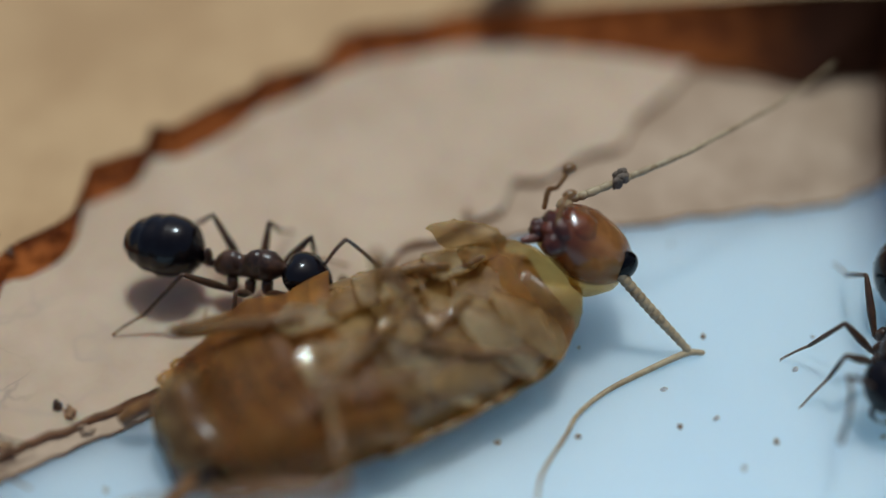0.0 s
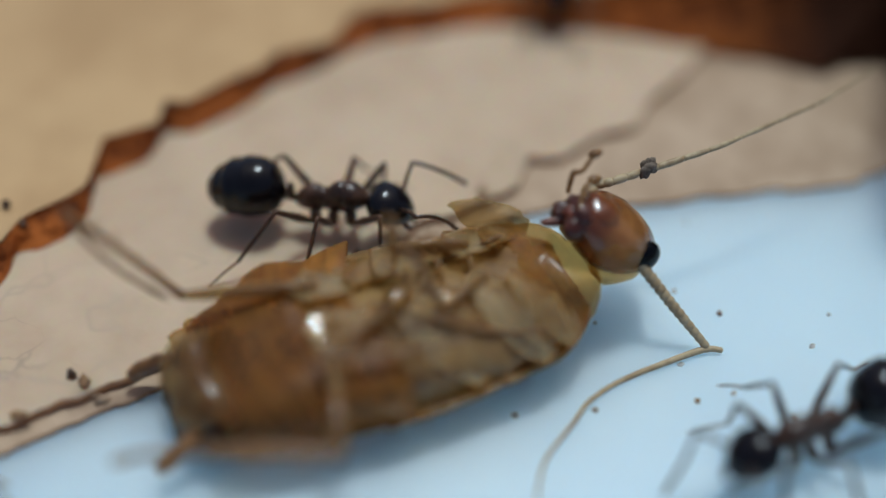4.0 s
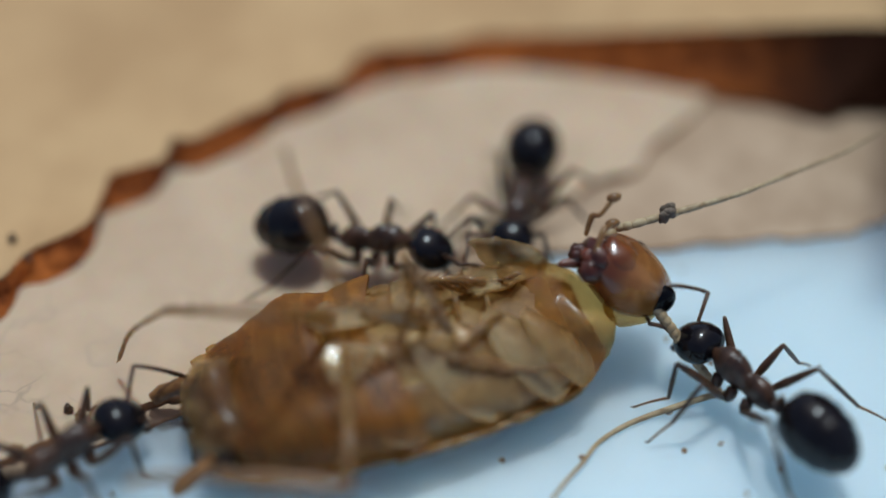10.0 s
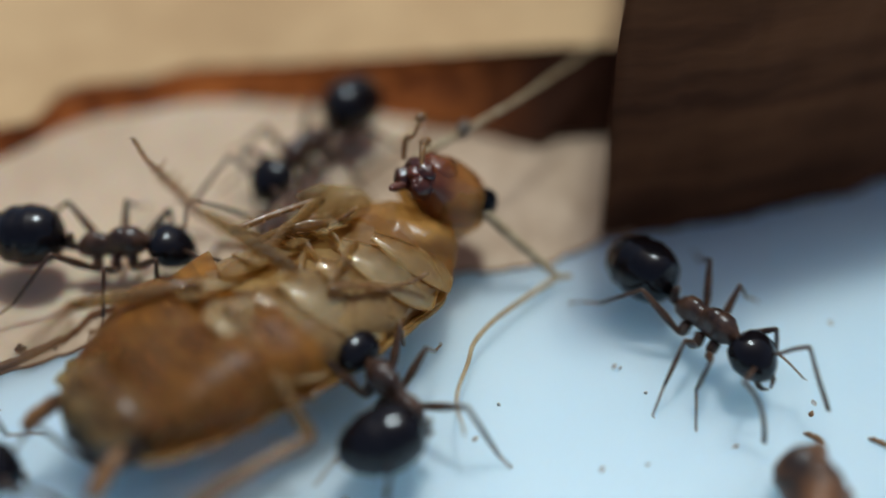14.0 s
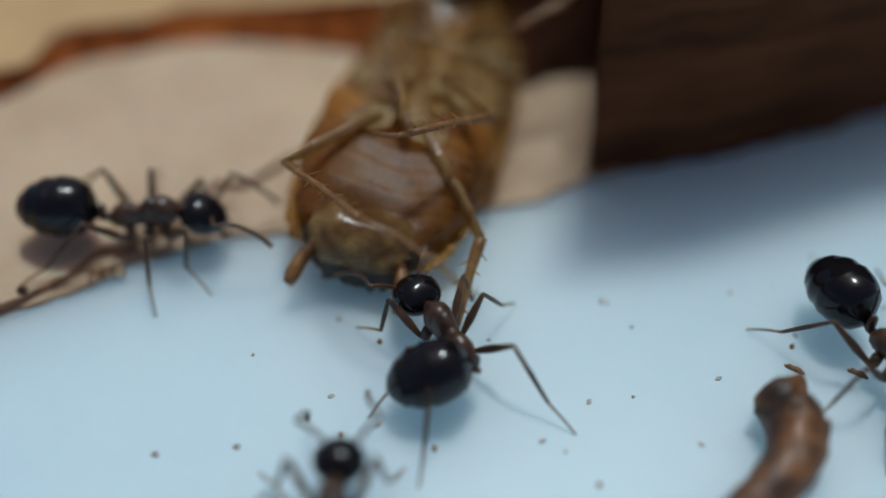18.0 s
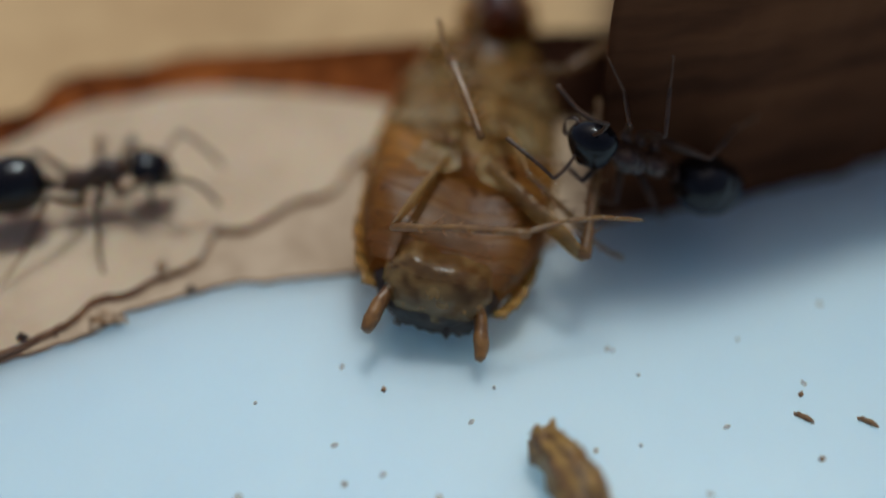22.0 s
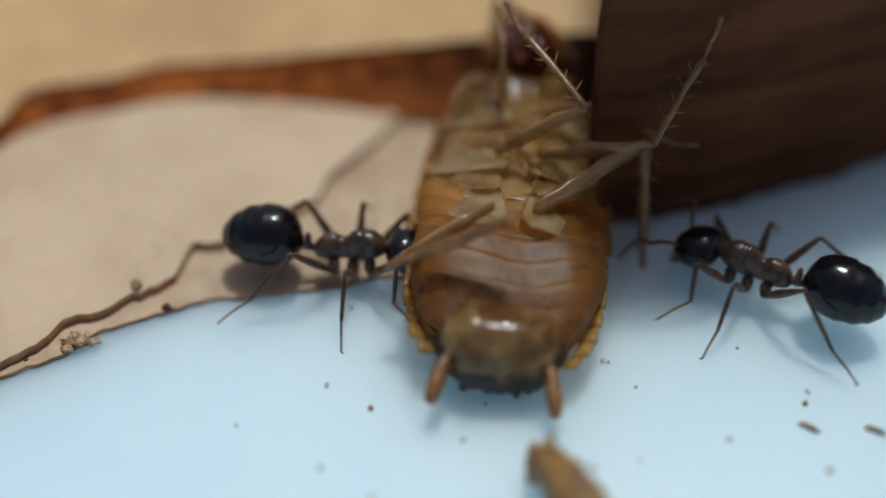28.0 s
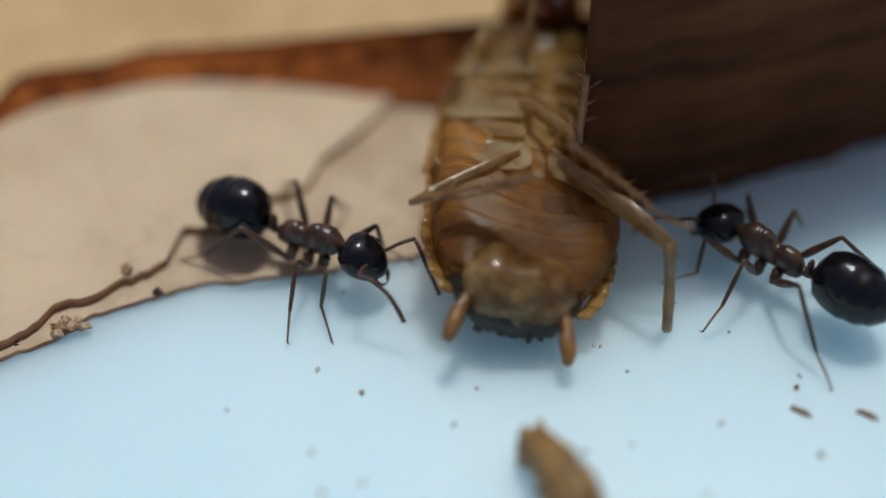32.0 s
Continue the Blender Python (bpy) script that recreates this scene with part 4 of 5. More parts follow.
    for i in range(8):
        q = [Vector([float(np.interp(u, range(5), [p[k] for p in spine])) for k in range(3)]) for u in (i / 2, i / 2 + .27, i / 2 + .54)]
        r = [float(np.interp(u, range(5), girth)) for u in (i / 2, i / 2 + .27, i / 2 + .54)]
        bm = tube(bmesh.new(), q, [r[0] * .97, r[1] * 1.02, r[2] * .93], 22, flat=.9, sub=5)
        for v in bm.verts:
            v.co += Vector((.14, .1, .1)) * noise.noise(v.co * 1.9) + Vector((.05, .05, .05)) * noise.noise(v.co * 6)
        part("casing_ring", bm, M_CASE, case)
    tagged(case, "curved dark brown empty pupal casing on the white floor", "casing")
    husk = new("husk")
    husk.empty_display_size = 0.001
    bm = bmesh.new()
    tube(bm, [(-.05, .1, .5), (.3, -.45, .55), (.6, -1.1, .6), (.95, -2.0, .55), (1.2, -3.0, .4)], [.34, .50, .58, .5, .28], 26, flat=.85, sub=8)
    for v in bm.verts:
        v.co += Vector((.16, .12, .08)) * noise.noise(v.co * 2.2 + Vector((4, 0, 0)))
        v.co += Vector((.06, .05, .06)) * noise.noise(v.co * 7 + Vector((4, 9, 0)))
        if v.co.y > -.3:
            v.co.y += .45 * noise.noise(Vector((v.co.x * 5, v.co.z * 5, 2))) + .15 * noise.noise(Vector((v.co.x * 14, v.co.z * 14, 5)))
    part("shell", bm, M_SEED, husk)
    for a in (-40, 0, 45):
        c_, s_ = math.cos(radians(90 + a)), math.sin(radians(90 + a))
        b = tube(bmesh.new(), [(-.02 + c_ * .3, .1, .5 + s_ * .33), (.3 + c_ * .44, -.45, .55 + s_ * .5), (.6 + c_ * .5, -1.1, .6 + s_ * .58), (.95 + c_ * .43, -2.0, .55 + s_ * .5), (1.2, -2.9, .5)],
                 [.03, .05, .06, .05, .02], 7, sub=5)
        for v in b.verts:
            v.co += Vector((.06, .05, .06)) * noise.noise(v.co * 5 + Vector((4, 9, 0)))
        part("rib", b, M_CASE, husk, "dark raised rib")
    tagged(husk, "torn golden brown seed husk on the white floor", "husk")
    return case, husk


build_ground()
build_block()
case, husk = build_bits()
roach, roach_legs = build_roach()
first_ant = build_ant()
tagged(first_ant, "glossy black ant with brown thorax, gripping the dead cockroach", "ant", "ants")
ants = [first_ant]
for lab in ("glossy black ant circling behind the dead cockroach", "glossy black ant pulling the cockroach's antenna",
            "black ant running past over the bark", "black ant that looks in at the nest floor's edge"):
    a = copy_thing(first_ant, pose(0, 0, 0))
    a["label"] = lab
    ants.append(a)

# ---- paths: seconds, millimetres, degrees of heading ----
HAULER_WAY = [
    (0, -11.76, -3.72, -11.0), (0.5, -12.04, -3.36, -18.0), (0.8, -11.95, -3.25, -18.0), (1.2, -11.23, -2.95, -11.0),
    (1.6, -10.92, -2.87, -12.0), (2, -9.88, -2.97, -2.0), (2.5, -10.20, -2.49, -8.0), (4.5, -10.48, -2.28, -6.0),
    (5, -10.53, -2.13, -4.0), (6, -10.35, -2.25, -5.0), (7, -10.43, -2.20, -8.0), (8, -10.20, -2.36, -7.0),
    (9, -9.97, -2.31, -9.0), (10, -9.43, -2.32, -9.0), (10.5, -9.44, -1.99, -25.0), (11, -8.79, -1.26, -33.0),
    (11.5, -8.96, -1.50, -20.0), (12, -8.44, -1.67, -5.0), (12.5, -8.09, -1.14, 6.0), (13, -8.15, -0.67, 11.0),
    (13.5, -8.36, -0.84, 8.0), (14, -8.07, -0.84, -1.0), (14.5, -7.78, -1.17, -13.0), (15, -8.25, -1.08, -31.0),
    (15.5, -7.44, -1.76, -28.0), (17.5, -6.92, -2.24, -8.0), (18, -7.20, -1.71, 1.0), (18.5, -9.80, -3.55, -66.0),
    (19, -9.90, -6.92, -38.0), (19.5, -10.06, -7.72, -6.0), (20, -8.85, -9.34, 39.0), (20.5, -8.17, -6.44, 72.0),
    (21, -9.64, -5.11, 92.0), (21.5, -11.08, -1.00, 71.0), (22, -8.84, 1.02, 15.0), (22.3, -6.89, 1.37, 10.0),
    (22.6, -6.41, 0.73, 1.0), (23, -5.51, 0.10, -20.0), (23.4, -5.47, -0.13, -28.0), (23.8, -4.03, -0.85, -20.0),
    (24.2, -3.83, -0.81, -25.0), (24.6, -3.60, -0.94, -26.0), (25, -3.16, -1.36, -28.0), (25.5, -3.23, -1.24, -37.0),
    (27.5, -2.43, -0.57, -1.0), (28, -2.26, -0.80, -8.0), (28.5, -2.70, -0.25, 4.0), (29, -2.78, -0.90, -21.0),
    (29.5, -2.80, -1.41, -26.0), (30.2, -2.88, -1.49, -26.0), (31, -2.69, -0.76, -17.0), (32, -2.93, -1.00, -27.0),
]
CIRCLER_WAY = [
    (0, -5.3, 9.6, 62.0), (1.2, -5.3, 9.5, 66.0), (2, -5.4, 9.8, 50.0), (2.5, -5.6, 10.6, 0.0),
    (4.5, -5.48, 5.44, -85.0), (5, -5.73, 2.76, -84.0), (5.5, -6.40, -0.36, -91.0), (6, -6.06, -0.92, -85.0),
    (6.5, -6.78, -1.32, -96.0), (7, -6.83, -1.27, -100.0), (8, -6.79, -1.65, -101.0), (9, -6.59, -0.90, -105.0),
    (10, -6.13, -0.79, -97.0), (10.5, -5.66, -0.07, -82.0), (11, -3.01, -1.46, -68.0), (11.5, -2.26, -1.49, -35.0),
    (12, -0.52, -2.29, -48.0), (12.4, -0.00, -2.20, -57.0), (13, 0.71, -1.37, -42.0), (13.5, 2.63, -1.57, -42.0),
    (14, 5.16, -2.83, -49.0), (14.5, 6.62, -4.19, -61.0), (15, 7.52, -4.28, -65.0), (15.5, 7.77, -4.50, -81.0),
    (17.5, 8.90, -5.15, -66.0), (18, 9.22, -5.60, -62.0), (19, 11.52, -6.44, 3.0), (20, 18.44, -4.77, 36.0),
    (22, 22.00, -1.99, 156.0), (26, 20.72, -3.20, 178.0), (28, 16.39, -3.72, 169.0), (29, 11.06, -4.02, 154.0),
    (29.4, 9.86, -4.02, 152.0), (29.8, 8.21, -2.77, 126.0), (30.2, 8.06, -2.25, 129.0), (30.6, 8.05, -1.81, 120.0),
    (31, 7.70, -1.19, 118.0), (31.3, 7.22, -1.59, 132.0), (31.6, 6.89, -1.43, 143.0), (32, 7.22, -1.60, 139.0),
]
PULLER_WAY = [
    (0, 2.15, -5.31, -106.0), (0.5, 2.08, -5.47, -109.0), (1.2, 2.27, -4.35, -79.0), (2, 3.14, -3.49, -51.0),
    (2.5, 2.08, -6.06, -149.0), (4.5, -0.89, -8.50, -152.0), (5, -1.23, -8.03, -161.0), (6, -1.21, -8.33, -158.0),
    (7, -1.30, -8.26, -160.0), (7.5, -1.32, -8.05, -164.0), (8, -0.86, -8.06, -198.0), (8.5, -0.80, -7.56, -225.0),
    (9, -1.06, -6.83, -211.0), (9.5, -1.33, -6.22, -216.0), (10, -1.18, -5.90, -226.0), (10.5, -0.66, -5.75, -238.0),
    (11, -0.60, -5.15, -243.0), (11.5, -0.34, -5.30, -242.0), (12, 0.40, -5.44, -249.0), (12.5, 0.31, -7.07, -226.0),
    (13, 0.37, -7.01, -228.0), (13.5, -1.79, -4.94, -234.0), (14, -1.61, -4.73, -224.0), (14.5, -0.90, -5.40, -212.0),
    (15, -1.58, -5.63, -207.0), (15.5, 0.48, -6.63, -159.0), (17.5, -0.34, -4.08, -242.0), (18, -0.13, -5.21, -236.0),
    (18.5, 1.12, -5.97, -241.0), (19, 2.93, -6.40, -223.0), (19.5, 2.14, -6.66, -223.0), (20, 2.28, -5.66, -234.0),
    (20.5, 4.01, -3.62, -247.0), (21, 4.74, 1.14, -229.0), (21.5, 4.11, 1.37, -207.0), (22, 3.71, 2.66, -215.0),
    (22.6, 3.83, 1.57, -213.0), (23, 3.67, 1.53, -208.0), (23.8, 4.48, 1.66, -229.0), (24.6, 5.88, 3.47, -267.0),
    (25, 6.13, 8.85, -270.0), (25.5, 6.44, 12.99, -268.0),
]
RUNNER_WAY = [
    (0, 8.55, -4.75, -178.0), (11, 6.24, -3.83, -195.0), (11.5, 5.61, -2.93, -197.0), (12, 3.32, -3.92, -202.0),
    (12.2, 3.48, -4.46, -198.0), (12.4, 4.31, -5.49, -194.0), (12.6, 4.42, -4.21, -209.0), (12.8, 5.05, -2.10, -227.0),
    (13, 3.50, 0.05, -243.0), (13.2, 0.72, 3.63, -215.0), (13.4, -1.28, 4.50, -208.0), (13.6, -3.31, 3.60, -153.0),
    (14, -3.99, 2.65, -122.0), (14.5, -6.52, 2.63, -108.0), (15, -6.46, 3.13, -94.0), (15.5, -7.43, 3.43, -99.0),
    (17.5, -13.01, 11.02, -108.0), (18.5, -18.30, 15.03, -182.0), (19.5, -28.17, 22.16, -182.0), (20.5, -25.87, 44.14, -356.0),
    (22, 8.90, 56.14, -356.0), (23, 41.67, 31.49, -434.0), (24, 28.16, 3.10, -494.0), (25.5, 13.71, -2.85, -548.0),
    (27.5, 6.69, -2.27, -564.0), (27.8, 6.21, -1.13, -572.0), (28, 6.74, -1.54, -567.0), (28.4, 7.26, -0.59, -575.0),
    (28.7, 7.08, 3.19, -595.0), (29, 5.68, 8.90, -612.0), (29.5, 2.97, 17.34, -615.0),
]
VISITOR_WAY = [
    (0, -17.73, -8.86, -51.0), (5, -18.38, -10.44, -16.0), (8, -16.56, -9.96, 21.0), (8.5, -15.59, -9.46, 35.0),
    (9, -15.55, -8.25, 42.0), (10, -15.02, -8.92, 42.0), (10.5, -14.85, -9.18, 42.0), (11, -15.32, -8.50, 42.0),
    (11.5, -16.16, -7.66, 38.0), (12, -18.11, -7.07, 38.0), (14, -10.60, -7.04, -6.0), (14.5, -9.58, -6.76, -24.0),
    (15, -10.50, -6.21, -16.0), (15.5, -11.67, -8.14, -31.0), (17, -2.18, -10.73, 58.0), (17.5, -1.69, -9.95, 99.0),
    (18, -2.38, -9.75, 85.0), (18.5, -2.23, -11.26, 82.0), (20, -3.43, -12.16, 72.0), (21, -6.01, -9.91, 53.0),
    (21.5, -9.45, -10.61, 163.0), (24.5, -12.42, -5.49, 16.0), (25, -10.59, -5.40, -3.0), (25.2, -9.04, -3.81, 51.0),
    (25.5, -6.74, -3.79, 10.0), (26.5, -3.31, -9.37, -32.0), (27.5, -0.46, -12.04, -57.0),
]
ROACH_WAY = [
    (0, -13.07, -8.69, 29.1), (2, -13.02, -8.67, 27.2), (2.5, -13.26, -8.43, 26.2), (4.5, -13.40, -8.37, 23.7),
    (5, -13.50, -8.27, 22.7), (6, -13.52, -8.29, 22.5), (8, -13.36, -8.14, 22.6), (9, -13.32, -7.96, 21.5),
    (10, -12.88, -8.00, 23.4), (10.5, -12.82, -8.09, 21.5), (11, -12.28, -8.11, 23.7), (11.5, -12.00, -7.68, 22.9),
    (12, -10.25, -7.14, 27.1), (12.5, -8.50, -7.11, 44.0), (13, -8.43, -6.51, 45.1), (13.5, -7.75, -6.35, 50.5),
    (14, -7.30, -6.80, 43.6), (14.5, -4.82, -7.16, 78.6), (15, -5.31, -6.35, 71.6), (15.5, -4.12, -5.42, 83.5),
    (17.5, -2.60, -3.44, 73.6), (18, -2.48, -3.48, 74.7), (18.5, -1.43, -3.10, 84.6), (19, -1.07, -2.94, 84.4),
    (20, -1.16, -3.14, 84.4), (21, -0.85, -2.98, 84.6), (21.5, -0.77, -3.05, 84.7), (22, -0.94, -3.89, 81.7),
    (22.6, -0.88, -3.60, 84.6), (23, -0.81, -3.40, 84.4), (24, -0.25, -4.20, 88.3), (25, 1.01, -4.08, 89.8),
    (25.5, 0.75, -3.46, 87.8), (27.5, 0.77, -5.05, 83.9), (28, 0.79, -5.04, 83.9), (29, 0.73, -5.05, 83.4),
    (30, 0.72, -5.00, 83.0), (31, 0.92, -5.29, 84.2), (31.5, 1.10, -4.76, 84.3), (32, 1.23, -4.20, 84.3),
]


def way_at(way, t):
    ts = [r[0] for r in way]
    return [float(np.interp(t, ts, [r[k] for r in way])) for k in (1, 2, 3)]


def on_wall(u, z, a):
    """A pose on the block's front face: u along its foot, z up, a the heading in the face."""
    run, up = vec(.977, .212, 0), vec(0, 0, 1)
    out = vec(.212, -.977, 0)
    f = run * math.cos(radians(a)) + up * math.sin(radians(a))
    p = vec(3.45, .85, 0) + run * u + up * z + out * .1
    return Matrix.Translation(p * MM) @ Matrix((f, out.cross(f), out)).transposed().to_4x4()


def ground(x, y):
    """Height of the surface under an ant: white floor, under-sheet, inner skin or upper bark."""
    skin = float(np.interp(x, [-60, -17, -12.4, -10.9, -8.5, -6.1, -5.1, -3.2, -1.9, -1.2, 3], [-33.5, -9, -6.1, -4.3, -2.3, -.4, .3, 1.5, 3.6, 5.6, 8.5]))
    bark = float(np.interp(x, [-60, -20, -17.4, -16.3, -15, -12.5, -10.6, -7.3, 1.7, 14], [-24, -5.9, -3.3, -1.3, 1, 3.2, 5, 6.2, 6.3, 6]))
    low = float(np.interp(y - skin, [-.8, .4], [0, .34]))
    return float(np.interp(y - bark, [-.6, .6], [low, 1.05 + .1 * max(0, x + 7)]))


def ant_motion(ant, way, seed, climb=()):
    """Body along its way; legs swing with the ground covered, feelers sway."""
    full = [(0.0, *way[0][1:])] * (way[0][0] > 0) + list(way)
    if full[-1][0] < 32:
        full.append((32.0, *full[-1][1:]))
    if climb:
        full = [r for r in full if r[0] < climb[0][0] - .15]
        off = full[-1][0]
        rows = []
        for t, x, y, a in full:
            # rearing up with its forelegs on the cockroach's rim while it tugs
            k = float(np.interp(t, [13.1, 13.5, 15, 15.5], [0, 1, 1, 0])) * (ant is ants[2])
            g = ground(x, y)
            rows.append((t, pose(x * MM, (y - .45 * k - g) * MM, (.32 * k + g) * MM, 0, 0, a) @ pose(0, 0, 0, 0, -15 * k, 0)))
        last, first = rows[-1][1], on_wall(*climb[0][1:])
        for k in (.25, .5, .75):
            m = last.to_quaternion().slerp(first.to_quaternion(), k).to_matrix().to_4x4()
            m.translation = last.translation.lerp(first.translation, k)
            rows.append((off + (climb[0][0] - off) * k, m))
        rows += [(t, on_wall(u, z, a)) for t, u, z, a in climb]
        # over the upper edge and away on top of the block
        t, last, first = climb[-1][0], rows[-1][1], pose(4.6 * MM, 3.6 * MM, 11.52 * MM, 0, 0, 80)
        for k in (.33, .66, 1):
            m = last.to_quaternion().slerp(first.to_quaternion(), k).to_matrix().to_4x4()
            m.translation = last.translation.lerp(first.translation, k) + vec(0, -.5, .5) * MM * math.sin(math.pi * k)
            rows.append((t + .6 * k, m))
        rows += [(t + 2, pose(6.0 * MM, (9 + seed) * MM, 11.52 * MM, 0, 0, 80)), (32, pose(6.0 * MM, (9 + seed) * MM, 11.52 * MM, 0, 0, 80))]
        full = full + [(t, u + 3, z, full[-1][3]) for t, u, z, a in climb]
        walk(ant, rows)
    else:
        walk(ant, [(t, pose(x * MM, (y - ground(x, y)) * MM, ground(x, y) * MM, 0, 0, a)) for t, x, y, a in full])
    legs = [o for o in ant.children if o.name.startswith("leg")]
    feel = [o for o in ant.children if o.name.startswith("antenna")]
    ts = [0.2 * i for i in range(161)]
    gone, phase, last = 0.0, [], None
    for t in ts:
        x, y, a = way_at(full, t)
        if last:
            gone += min(math.hypot(x - last[0], y - last[1]) + abs(a - last[2]) * 0.02, 0.7)
        last = (x, y, a)
        phase.append(gone)
    for i, leg in enumerate(legs):
        base = leg.matrix_basis.copy()
        off = math.pi * ((i + i // 2) % 2)
        rows, prev = [], None
        for t, g in zip(ts, phase):
            s = math.sin(g * 4.2 + off + seed)
            lift = max(0, math.cos(g * 4.2 + off + seed)) * (6 if prev is not None and g - prev > .02 else 0)
            side = 1 if base.translation.y > 0 else -1
            rows.append((t, base @ pose(0, 0, 0, side * lift, 0, side * -13 * s)))
            prev = g
        rows = [r for k, r in enumerate(rows) if k in (0, len(rows) - 1) or abs(phase[min(k + 1, 160)] - phase[k - 1]) > .01 or k % 10 == 0]
        walk(leg, rows)
    for i, f in enumerate(feel):
        base = f.matrix_basis.copy()
        walk(f, [(t, base @ pose(0, 0, 0, 0, 14 * math.sin(t * 2.6 + seed + i * 2), 16 * math.sin(t * 1.9 + seed * 2 + i))) for t in [0.5 * k for k in range(65)]])


# climbs of the puller and the runner up the block: seconds, along the foot, height, heading
CLIMB = ((21, 1.2, 1.7, 132), (21.5, .7, 2.2, 145), (22, .3, 2.9, 150), (22.5, .25, 3.0, 142), (23, .2, 3.1, 144), (23.5, .4, 3.0, 146), (24, .7, 2.6, 143),
         (24.5, .9, 2.8, 135), (25, .4, 7.0, 114), (25.5, .5, 9.3, 105))
CLIMB_LATER = ((28.6, 3.0, 2.5, 140), (28.8, 2.5, 5.2, 132), (29, 1.9, 8.5, 116), (29.2, 1.7, 9.4, 100))


